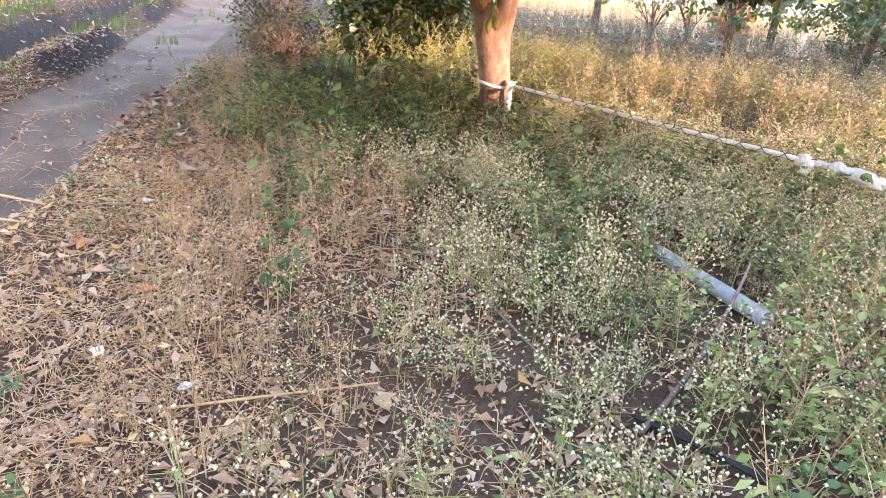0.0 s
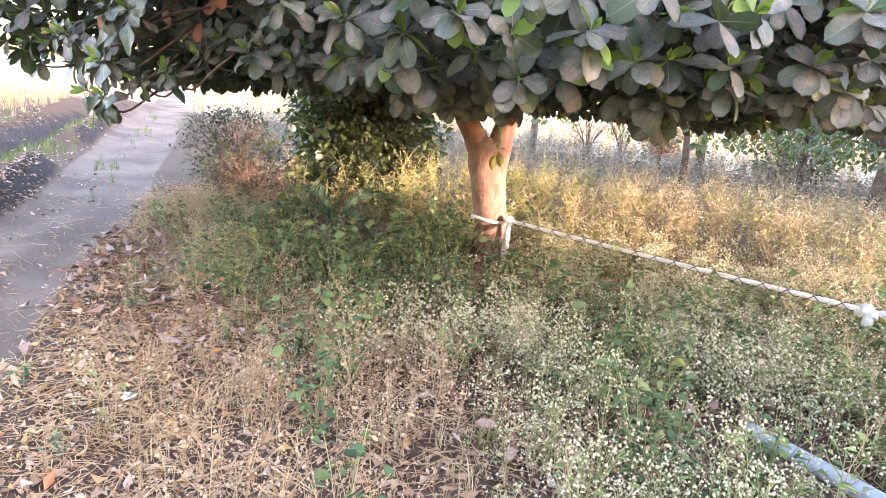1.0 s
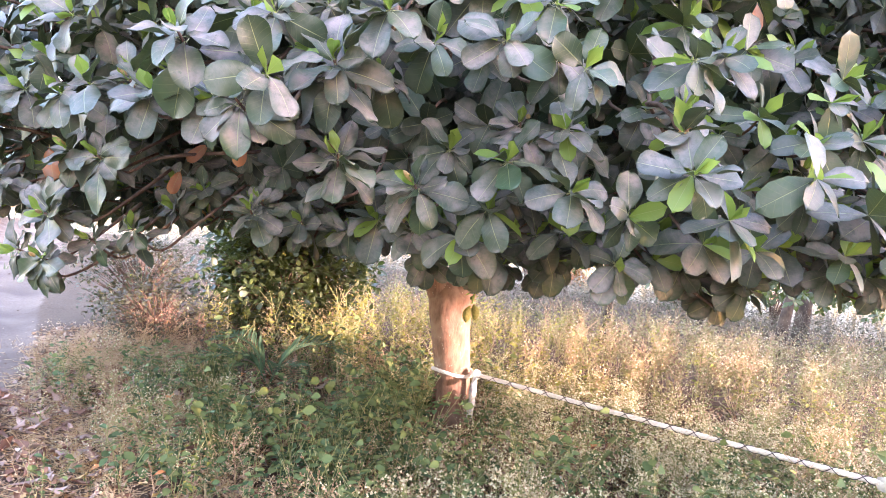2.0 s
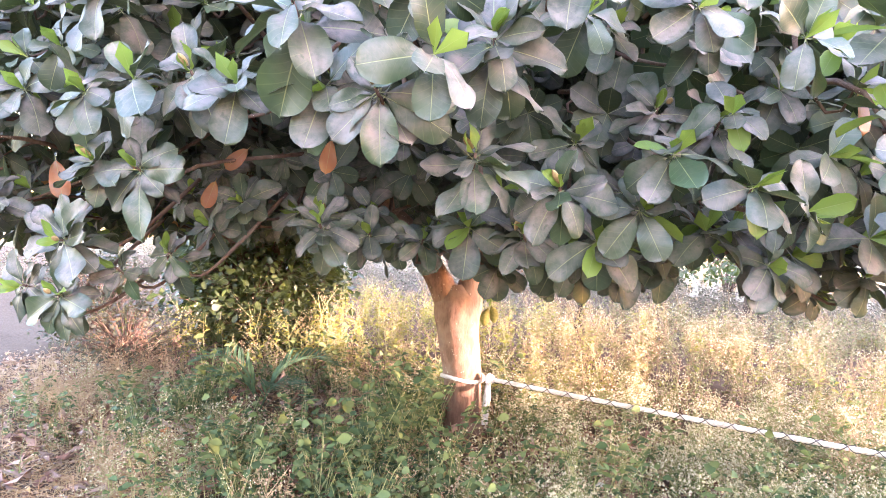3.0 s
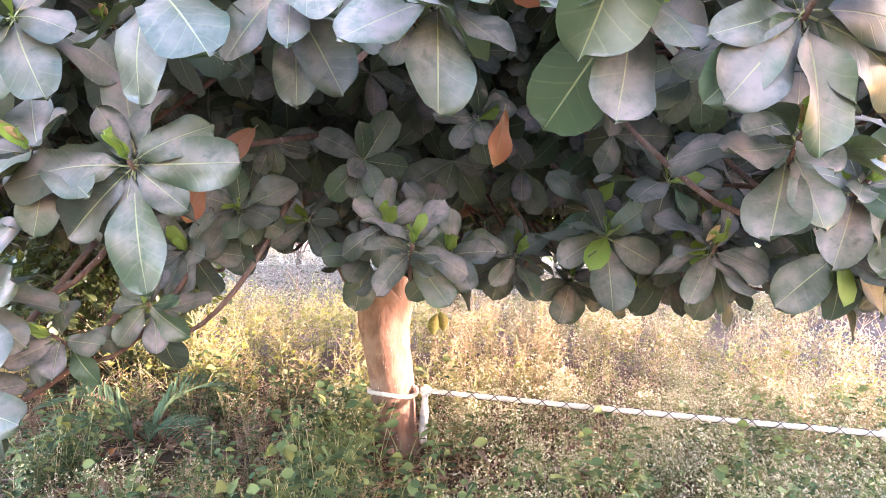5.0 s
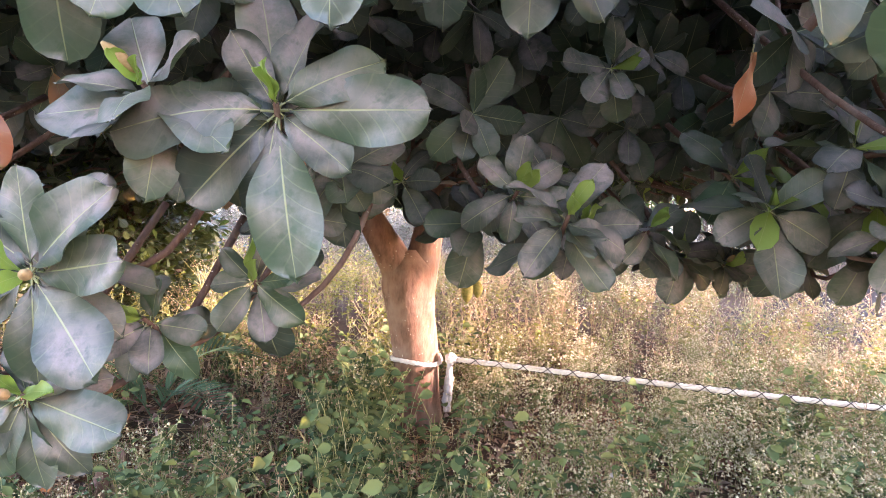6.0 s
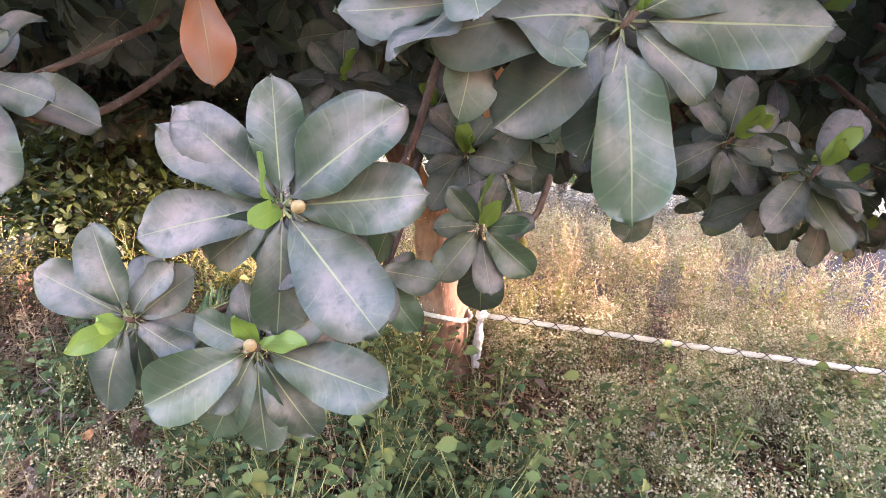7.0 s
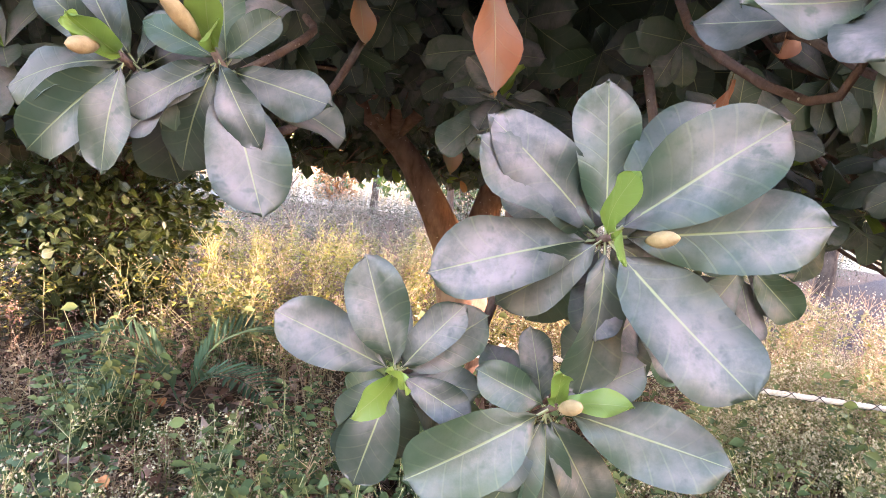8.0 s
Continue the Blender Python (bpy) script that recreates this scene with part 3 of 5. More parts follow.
def build_big_tree():
    tree = empty("jackfruit_tree", (-0.05, 0, 0))
    tagged(tree, "low jackfruit tree with a forked brown trunk and dusty grey-green leaves", "tree")
    off = np.array((0.05, 0, 0))
    # trunk with a flared foot and a swelling fork
    P = spline([(-0.03, 0, -0.12), (-0.045, 0, 0.05), (-0.06, 0, 0.37), (-0.105, 0, 0.65), (-0.14, 0, 0.90), (-0.15, 0.01, 1.02)], 22)
    rad = np.interp(P[:, 2], [-0.12, 0.03, 0.15, 0.37, 0.65, 0.82, 0.92, 1.02], [0.19, 0.155, 0.138, 0.133, 0.142, 0.160, 0.150, 0.08])
    V, F = tube(P + off, rad, 28, 0.012, 3)
    V[:, 1] *= 0.94
    put("trunk", mesh_of("trunk", V, F, [M_BARK]), tree)
    paths = limb_paths()
    for i, (p, r0, n) in enumerate(paths):
        r = np.linspace(1, 0.16, n) ** 1.1 * r0
        V, F = tube(p + off, r, 14, 0.02, i)
        put("limb", mesh_of("limb", V, F, [M_BARK]), tree)
    # near shoot tips: every leaf a part of its own
    twigs = Shape()
    used = 0
    tips = []
    more = []
    for i, (x, y, z, n, size) in sorted(enumerate(TIPS), key=lambda q: (q[0] not in HEROES, math.hypot(q[1][0] + 0.6, q[1][1] + 4.1))):
        rng = np.random.default_rng(100 + i)
        c = np.array((x, y, z))
        out = np.array((x, y, 0)) / np.hypot(x, y)
        axis = out + np.array((0, 0, 0.25 if i in HEROES else 0.7)) + rng.normal(0, 0.15, 3)
        tips.append(c)
        fan = hero_leaves(i, rng) + rosette(c - axis * 0.03, axis, 5, size * 0.9, rng, (85, 118)) if i in HEROES else rosette(c, axis, n + 2, size, rng)
        for j, (R, s) in enumerate(fan):
            if used >= 300:
                more.append((11 + int(rng.integers(4)), matrix(R, c + off, s)))
                continue
            orange = rng.random() < 0.004
            me = LEAVES_ORANGE[used % 2] if orange else LEAVES[int(rng.integers(14))]
            ob = put("leaf", me, tree)
            wide = 0.88 if i in HEROES and j < len(HEROES[i][2]) else 1.0
            ob.matrix_local = Matrix((matrix(R * np.array((wide, 1.0, 1.0)), c + off - axis * (rng.uniform(0, 0.02) + 0.005 * max(0, j - 6)), s)).tolist())
            used += 1
        for k in range(2):
            a = axis + rng.normal(0, 0.25, 3)
            ob = put("young_leaf", LEAVES_YOUNG[int(rng.integers(3))], tree, "small bright green young leaf")
            ob.matrix_local = Matrix(matrix(frame_of(a, rng.normal(0, 1, 3)), c + off, rng.uniform(0.7, 1.1)).tolist())
        if i % 2 == 0:
            b = c + off + axis * 0.015 + np.array((rng.normal(0, 0.012), rng.normal(0, 0.012), 0.0))
            d = axis / np.linalg.norm(axis) + np.array((rng.normal(0, 0.4), 0, rng.normal(0, 0.3)))
            pts = [b + d * t for t in np.linspace(0, 0.036, 7)]
            V, F = tube(pts, [0.0018, 0.0045, 0.0062, 0.0068, 0.0064, 0.005, 0.0018], 10)
            put("fruit_bud", mesh_of("fruit_bud", V, F, [M_BUD]), tree, "small ochre fruit bud")
        # its twig, bending back and up into the crown
        back = c - axis / np.linalg.norm(axis) * 0.13
        mid = c - out * 0.32 + np.array((rng.normal(0, 0.05), rng.normal(0, 0.05), rng.uniform(0.0, 0.1)))
        q = c - out * 0.62 + np.array((rng.normal(0, 0.08), rng.normal(0, 0.08), rng.uniform(0.1, 0.35)))
        if z < 1.36 and x < -0.9:
            mid, q = c + np.array((0.15, 0.12, 0.02)), c + np.array((0.26, 0.30, 0.20))
        pth = spline([q, mid, back, c + axis * 0.004], 12)
        V, F = tube(pth + off, np.linspace(0.0068, 0.0032, 12), 7, 0.05, i)
        put("twig", mesh_of("twig", V, F, [M_TWIG]), tree)
    for base, d, sc in (((-1.445, -2.665, 1.578), (0.24, -0.06, -1.0), 1.0), ((-1.02, -2.55, 1.55), (-0.3, -0.1, -1.0), 0.8), ((-0.60, -3.05, 1.64), (-0.1, 0.0, -1.0), 0.7), ((-1.15, -1.95, 1.48), (0.1, -0.2, -1.0), 0.9), ((-1.45, -2.23, 1.64), (0.3, -0.1, -1.0), 0.75), ((-0.92, -2.56, 1.65), (-0.6, -0.3, -0.7), 0.8)):
        ob = put("leaf", LEAVES_ORANGE[0], tree, "orange-brown withering leaf")
        ob.matrix_local = Matrix(matrix(frame_of(d, (0.35, -0.9, 0.1)), np.array(base) + off, sc).tolist())
    # the rest of the crown: a shell of shoots, and growth within darkened by its downward tilt
    spots = more
    rng = RNG
    path = np.array([(-0.29, -4.65), (-0.58, -4.39), (-0.87, -4.24), (-0.95, -3.8), (-1.13, -3.63), (-1.29, -3.53), (-1.43, -3.43), (-1.57, -3.31), (-1.70, -3.20)])
    tips = np.array(tips)
    cells = {}

    def free(c, d):
        k = tuple(np.floor(c / 0.2).astype(int))
        for a in (-1, 0, 1):
            for b in (-1, 0, 1):
                for e in (-1, 0, 1):
                    for p in cells.get((k[0] + a, k[1] + b, k[2] + e), ()):
                        if (p[0] - c[0]) ** 2 + (p[1] - c[1]) ** 2 + (p[2] - c[2]) ** 2 < d * d:
                            return False
        cells.setdefault(k, []).append(c)
        return True

    for tries in range(50000):
        az = rng.uniform(0, 2 * math.pi)
        t = rng.random() ** 1.4
        inner = rng.random() < 0.42
        z = 1.27 + 2.75 * t
        prof = math.sqrt(max(0.02, 1 - ((z - 1.6) / 2.5) ** 2)) if z > 1.6 else 0.97 - 0.4 * (1.6 - z)
        r = CROWN_R * prof * (1 + 0.13 * noise.noise((math.cos(az) * 2.3, math.sin(az) * 2.3, z * 1.6))) * (1 + 0.09 * math.exp(-((az - 4.58) / 0.3) ** 2) + 0.10 * math.exp(-((az - 3.9) / 0.35) ** 2))
        if not inner:
            r *= rng.uniform(0.86, 1.04)
            bough = noise.noise((r * math.cos(az) * 1.9, r * math.sin(az) * 1.9, z * 1.9 + 7.0))
            if z > 1.6 and bough < -0.05:
                if rng.random() < 0.8:
                    continue
                r *= 0.86
            if any((r * math.cos(az) - gx) ** 2 + (z - gz) ** 2 < gr * gr for gx, gz, gr in GAPS) and math.sin(az) < 0:
                continue
            if math.sin(az) < -0.6 and math.cos(az) < 0.34:
                z = max(z, 1.36 + 0.15 * rng.random())
            if math.cos(az) * 0.905 - math.sin(az) * 0.405 > 0.55:
                z = max(z, 1.42 + 0.1 * rng.random())
        if inner:
            r *= math.sqrt(rng.uniform(0.08, 0.8))
            z = max(z, 1.60 + 0.2 * rng.random())
        c = np.array((r * math.cos(az), r * math.sin(az), z))
        near = np.min(np.hypot(path[3:, 0] - c[0], path[3:, 1] - c[1]))
        if (near < 1.22 and z < 1.47 + 0.34 * near) or near < 0.5 or np.min(np.hypot(path[:3, 0] - c[0], path[:3, 1] - c[1])) < 0.85:
            continue
        if not inner and np.min(np.sum((tips - c) ** 2, axis=1)) < 0.14 ** 2:
            continue
        if not free(c, (0.115 if z > 1.9 else 0.15) if inner else (0.145 if c[1] < 0 and z < 2.5 else 0.12)):
            continue
        out = np.array((c[0], c[1], 0)) / (r + 1e-6)
        axis = out * (0.6 if inner else 0.85) + np.array((0, 0, (-0.35 if inner else 0.6) + 0.9 * max(0, (z - 1.8) / 2.0))) + rng.normal(0, 0.28, 3)
        close = not inner and z < 2.6 and np.min(np.hypot(path[:4, 0] - c[0], path[:4, 1] - c[1])) < 1.7
        coarse = (inner and near > 2.1) or c[1] > 0.4 or z > 2.7
        for R, sc in rosette(c, axis, int(rng.integers(7, 11)) if not coarse else 8, rng.uniform(0.85, 1.12), rng):
            k = 5 if rng.random() < 0.003 else int(rng.integers(4))
            if not inner and rng.random() < (0.13 if c[0] > 0.1 else 0.02):
                k = 10
            spots.append((k + 11 if close and k < 4 else k + 6 if coarse and k < 5 else k, matrix(R, c + off, sc * (1.12 if coarse else 1))))
        if not inner:
            for k in range(2):
                spots.append((4, matrix(frame_of(axis + rng.normal(0, 0.3, 3), rng.normal(0, 1, 3)), c + off, rng.uniform(0.7, 1.15))))
        if tries % 3 == 0:
            e = c - out * rng.uniform(0.2, 0.4) + np.array((0, 0, rng.uniform(-0.05, 0.2)))
            bend = spline([e, 0.5 * (e + c) + rng.normal(0, 0.03, 3), c - axis * 0.05, c], 6)
            V, F = tube(bend + off, np.linspace(0.008, 0.0028, 6), 4, caps=False)
            twigs.add(V, F)
    scatter("foliage", FAR_KINDS, [M_LEAF_FAR, M_LEAF_YOUNG_FAR, M_LEAF_ORANGE_FAR], spots, parent=tree)
    ob = put("branchwork", twigs.mesh("branchwork", [M_TWIG]), tree)
    ob["kind"] = "stuff"
    # two unripe fruits on a leafy stalk
    f0 = np.array((0.04, -0.60, 0.93)) + off
    for dx, dz, s in ((-0.026, -0.012, 1.0), (0.03, 0.0, 0.9)):
        pts = [f0 + np.array((dx * (0.3 + 0.7 * min(1, t * 2)), 0, 0.03 + dz - 0.115 * s * t)) for t in np.linspace(0, 1, 11)]
        rr = [0.003, 0.012, 0.0205, 0.026, 0.029, 0.030, 0.0295, 0.027, 0.022, 0.014, 0.003]
        V, F = tube(pts, np.array(rr) * s, 14, 0.02, 5)
        put("fruit", mesh_of("fruit", V, F, [M_FRUIT]), tree, "small olive-green unripe fruit")
    V, F = tube(spline([f0 + np.array((0, 0, 0.03)), f0 + np.array((0.005, 0.02, 0.14)), f0 + np.array((-0.05, 0.25, 0.45)), np.array((0.04, 0.0, 1.35)) + off], 12), np.linspace(0.006, 0.014, 12), 8)
    put("fruit_stalk", mesh_of("fruit_stalk", V, F, [M_STALK]), tree)
    for k in range(4):
        ob = put("young_leaf", LEAVES_YOUNG[k % 3], tree)
        ob.matrix_local = Matrix(matrix(frame_of((math.cos(k * 1.7), math.sin(k * 1.7) - 0.3, 0.1 - 0.3 * (k % 2))), f0 + np.array((0, 0, 0.06 + 0.02 * k)), 0.9).tolist())
    return tree


build_big_tree()

# ---------------------------------------------------------------- rope, pipe, fruit, sticks


def build_rope():
    rope = empty("rope", (0.12, -0.1, 0.39))
    tagged(rope, "thick white twisted rope tied round the trunk, wound with black twine", "rope")
    o = np.array((0.12, -0.1, 0.39))
    line = spline([(0.12, -0.1, 0.39), (0.65, -0.43, 0.390), (1.17, -0.76, 0.394), (1.68, -1.09, 0.402), (2.20, -1.41, 0.408), (2.60, -1.62, 0.385), (3.2, -2.1, 0.22), (3.8, -2.6, 0.03), (4.6, -3.1, 0.03)], 420)
    s = np.r_[0, np.cumsum(np.linalg.norm(np.diff(line, axis=0), axis=1))]
    d = np.gradient(line, axis=0)
    d /= np.linalg.norm(d, axis=1)[:, None]
    side = np.cross(d, (0, 0, 1))
    side /= np.linalg.norm(side, axis=1)[:, None]
    up = np.cross(side, d)

    def wound(radius, pitch, phase):
        a = s / pitch * 2 * math.pi + phase
        return line + radius * (np.cos(a)[:, None] * side + np.sin(a)[:, None] * up)

    for k in range(3):
        V, F = tube(wound(0.0075, 0.075, k * 2.094) - o, np.full(len(line), 0.0088), 7)
        put("strand", mesh_of("strand", V, F, [M_ROPE]), rope)
    for k in range(2):
        V, F = tube(wound(0.0195, 0.14 * (1 if k == 0 else -1), k * 1.3) - o, np.full(len(line), 0.0024), 5)
        put("twine", mesh_of("twine", V, F, [M_WIRE]), rope, "thin black twine")
    # cloth wrapped round its far stretch
    k0, k1 = int(np.argmin(np.hypot(line[:, 0] - 2.22, line[:, 1] + 1.42))), int(np.argmin(np.hypot(line[:, 0] - 3.1, line[:, 1] + 2.0)))
    w = line[k0:k1]
    rr = 0.024 + 0.009 * np.sin(s[k0:k1] * 31) + 0.006 * np.sin(s[k0:k1] * 73 + 1)
    rr[:4] *= np.linspace(0.3, 1, 4)
    rr[-4:] *= np.linspace(1, 0.3, 4)
    V, F = tube(w - o, rr, 14, 0.16, 21)
    put("cloth_wrapping", mesh_of("cloth_wrapping", V, F, [M_CLOTH]), rope, "dingy white cloth wrapped round the rope")
    # loop round the trunk
    a = np.linspace(-0.75, 2 * math.pi - 0.75, 70)
    ring = np.stack([-0.06 + 0.146 * np.cos(a), 0.139 * np.sin(a), 0.375 + 0.012 * np.sin(a * 2)], 1)
    for k in range(2):
        ph = a * 22 + k * math.pi
        q = ring + 0.0065 * np.stack([np.cos(ph) * np.cos(a), np.cos(ph) * np.sin(a), np.sin(ph)], 1)
        V, F = tube(q - o, np.full(len(q), 0.0095), 7)
        put("loop", mesh_of("loop", V, F, [M_ROPE]), rope)
    # knot: a few tight turns
    rng = np.random.default_rng(4)
    sh = Shape()
    for k in range(4):
        t = np.linspace(0, 2 * math.pi, 18)
        R = frame_of(rng.normal(0, 1, 3))
        c = np.stack([0.024 * np.cos(t), 0.006 * np.sin(3 * t), 0.028 * np.sin(t)], 1) @ R.T
        V, F = tube(c + np.array((0.0, -0.012, 0.002)), np.full(18, 0.011), 7, 0.04, k)
        sh.add(V, F)
    put("knot", sh.mesh("knot", [M_ROPE]), rope)
    # frayed tail hanging from the knot
    for k in range(7):
        t = np.linspace(0, 1, 14)
        c = np.stack([-0.006 + 0.012 * np.sin(6 * t + k) * t - 0.01 * t, -0.02 + 0.012 * np.cos(5 * t + 2 * k) * t, -0.02 - 0.27 * t - 0.012 * (k % 3)], 1)
        V, F = tube(c, 0.012 + 0.009 * np.sin(math.pi * t) + 0.003 * np.sin(25 * t + k), 7, 0.16, k)
        put("tail_strand", mesh_of("tail_strand", V, F, [M_CLOTH]), rope, "frayed white rope end")
    return rope


def crumpled(size, seed, sub=3):
    bm = bmesh.new()
    bmesh.ops.create_icosphere(bm, subdivisions=sub, radius=1.0)
    for v in bm.verts:
        n = 0.45 * noise.noise(v.co * 1.7 + Vector((seed, 0, 0))) + 0.22 * noise.noise(v.co * 4.5 + Vector((0, seed, 0)))
        v.co = Vector((v.co.x * size[0], v.co.y * size[1], v.co.z * size[2])) * (1 + n)
    return bm


def thing_bm(name, bm, mats, at, label, category, group=""):
    me = bpy.data.meshes.new(name)
    bm.to_mesh(me)
    bm.free()
    for m in mats:
        me.materials.append(m)
    me.polygons.foreach_set("use_smooth", np.ones(len(me.polygons), bool))
    ob = put(name, me)
    ob.location = at
    return tagged(ob, label, category, group)


build_rope()
for at, size, sd in (((2.24, -1.435, 0.405), (0.062, 0.032, 0.036), 1.0), ((2.52, -1.58, 0.39), (0.13, 0.04, 0.035), 4.0), ((2.25, -1.46, 0.355), (0.028, 0.022, 0.055), 8.0)):
    ob = thing_bm("cloth_knot", crumpled(size, sd), [M_CLOTH], at, "crumpled white cloth knotted over the rope", "cloth", "cloth knots on the rope")
    ob.rotation_euler = (0, 0.1, -0.86)


def build_pipe():
    a, b = np.array((1.56, -2.32, 0.015)), np.array((2.02, -2.99, 0.075))
    d = (b - a) / np.linalg.norm(b - a)
    # open pipe: outer skin, rim and inner skin
    V, F = tube(np.array([a, a * 0.5 + b * 0.5, b - d * 0.002, b + d * 0.001]), [0.036, 0.036, 0.036, 0.034], 24, caps=False)
    V2, F2 = tube(np.array([b + d * 0.001, b - d * 0.3]), [0.034, 0.0315], 24, caps=True)
    sh = Shape()
    sh.add(V - a, F)
    sh.add(V2 - a, F2[:, ::-1])
    ob = put("water_pipe", sh.mesh("water_pipe", [M_PIPE]))
    ob.location = a
    return tagged(ob, "pale grey plastic pipe half sunk in weeds", "pipe")


build_pipe()

# ---------------------------------------------------------------- other trees and bushes
ORCHARD_KINDS = [with_mat(leaf_blade(0.13, 0.06, 2, 2, f, c, 0.58, 0.0, 0.0, i)) for i, (f, c) in enumerate(((0.2, 0.15), (0.1, 0.3)))]
SHADE_KINDS = [with_mat(leaflet(0.14, 0.075)), with_mat(leaflet(0.13, 0.065))]


def orchard_tree(name, x, y, seed, height=3.6, spread=2.0, bottom=1.25, girth=0.09, clumps=330, leaf=1.0, lean=0.0, label="", group="orchard trees", mat=None, fork=1.1, kinds=None):
    rng = np.random.default_rng(seed)
    tree = empty(name, (x, y, ground_height(x, y)))
    tagged(tree, label or "orchard tree with a bare dark trunk and drooping leafy crown", "tree", group)
    top = np.array((lean * fork, rng.normal(0, 0.05), fork))
    P = spline([(0, 0, -0.1), (lean * 0.3 + rng.normal(0, 0.02), 0, fork * 0.5), top], 10)
    V, F = tube(P, np.linspace(girth * 1.15, girth * 0.8, 10), 12, 0.03, seed)
    put("trunk", mesh_of("trunk", V, F, [M_BARK_DARK]), tree)
    nodes_ = []
    for k in range(5):
        a = k * 1.257 + rng.uniform(-0.3, 0.3)
        e = np.array((math.cos(a) * spread * 0.72, math.sin(a) * spread * 0.72, bottom + (height - bottom) * rng.uniform(0.3, 0.75)))
        p = spline([top - (0, 0, 0.08), top + (e - top) * 0.4 + np.array((0, 0, 0.15)), e], 9)
        V, F = tube(p, np.linspace(girth * 0.6, girth * 0.12, 9), 8, 0.04, seed + k)
        put("limb", mesh_of("limb", V, F, [M_BARK_DARK]), tree)
        nodes_.append(p[3:])
    nodes_ = np.concatenate(nodes_)
    spots = []
    tw = Shape()
    for k in range(clumps):
        a = rng.uniform(0, 6.283)
        t = rng.random()
        z = bottom + (height - bottom) * t
        prof = math.sqrt(max(0.05, 1 - ((t - 0.3) / 0.75) ** 2))
        r = spread * prof * math.sqrt(rng.uniform(0.25, 1.0)) * (1 + 0.35 * noise.noise((math.cos(a) * 1.5 + seed, math.sin(a) * 1.5, z)))
        c = np.array((r * math.cos(a), r * math.sin(a), z))
        axis = np.array((math.cos(a), math.sin(a), 0.2)) + rng.normal(0, 0.3, 3)
        for R, s in rosette(c, axis, int(rng.integers(6, 9)), leaf * rng.uniform(0.8, 1.2), rng):
            spots.append((int(rng.integers(2)), matrix(R, c, s)))
        if k % 4 == 0:
            q = nodes_[np.argmin(np.linalg.norm(nodes_ - c, axis=1))]
            V, F = tube(spline([q, 0.5 * (q + c) + rng.normal(0, 0.1, 3), c], 4), np.linspace(0.012, 0.004, 4), 4, caps=False)
            tw.add(V, F)
    scatter("foliage", kinds or ORCHARD_KINDS, [mat or M_ORCHARD], spots, parent=tree)
    put("branchwork", tw.mesh("branchwork", [M_TWIG]), tree)["kind"] = "stuff"
    return tree


# seen under and past the big crown
for k, (x, y, h, sp, low, g, n, lean) in enumerate(((1.87, 4.70, 3.5, 1.4, 0.95, 0.055, 320, 0.0), (4.35, 8.2, 3.8, 1.7, 0.75, 0.085, 420, 0.0), (4.5, 5.1, 3.8, 1.5, 0.85, 0.085, 400, 0.1),
        (5.7, 7.1, 3.8, 1.8, 0.75, 0.13, 420, 0.08), (8.4, 3.9, 3.6, 1.7, 1.2, 0.12, 380, 0.0), (9.2, 4.4, 3.6, 1.6, 1.2, 0.08, 320, 0.05), (-1.2, 13.0, 4.5, 1.9, 0.8, 0.10, 300, 0.0),
        (3.0, 11.5, 3.6, 2.0, 0.6, 0.09, 320, 0.0), (9.5, 9.0, 4.0, 2.0, 0.8, 0.10, 300, 0.0))):
    orchard_tree("orchard_tree", x, y, 21 + k, h, sp, low, g, n, 1.0, lean)
for k, (x, y) in enumerate(((-11.5, 24.0), (-15.0, 27.0), (-8.0, 27.0))):
    orchard_tree("orchard_tree", x, y, 40 + k, 5.2, 2.5, 1.3, 0.18, 260, 1.3, label="far orchard tree with a pale trunk beside the cart track")
# unseen rows added towards the sun, to shade the ground in front
for k, (s, u) in enumerate(((15.0, -2.9), (18.0, -6.2), (15.5, -9.8), (20.0, -2.7), (17.0, 5.7), (21.0, 8.2), (19.0, -13.0), (25.0, 5.2), (26.0, 9.5), (25.0, -3.2), (28.0, -2.8), (23.0, -5.6), (31.0, -5.0), (33.0, -2.7))):
    p = np.array((0.913, -0.408)) * s + np.array((0.408, 0.913)) * u
    orchard_tree("orchard_tree", p[0], p[1], 50 + k, 6.5, 2.6, 0.3, 0.16, 680, 1.7, kinds=SHADE_KINDS)
# two unseen trees added to keep sun off the bush top and upper crown
for k, (s, u) in enumerate(((25.0, 1.5), (29.0, 3.8))):
    p = np.array((0.913, -0.408)) * s + np.array((0.408, 0.913)) * u
    orchard_tree("orchard_tree", p[0], p[1], 86 + k, 7.5, 2.3, 3.35, 0.13, 520, 1.7, fork=2.9, label="unseen added tree whose high open crown shades the bush top", kinds=SHADE_KINDS)
# and further rows added beyond, to shade the far weeds and the field's edge
for k, (s, u) in enumerate(((21.0, 11.5), (27.0, 7.4), (23.0, 15.0), (29.0, 13.0), (25.0, 19.0), (31.0, 17.0), (28.0, 23.5), (34.0, 21.0), (33.0, 9.5))):
    p = np.array((0.913, -0.408)) * s + np.array((0.408, 0.913)) * u
    orchard_tree("orchard_tree", p[0], p[1], 90 + k, 6.5, 2.7, 0.9, 0.16, 380, 2.2, kinds=SHADE_KINDS)
# an unseen row added behind the path, to block low sky light into the crown
for k, (x, y) in enumerate(((4.0, -10.0), (-4.6, -9.6), (8.5, -10.5), (-9.5, -8.5))):
    orchard_tree("orchard_tree", x, y, 70 + k, 5.5, 2.5, 1.0, 0.15, 520, 1.6, kinds=SHADE_KINDS)



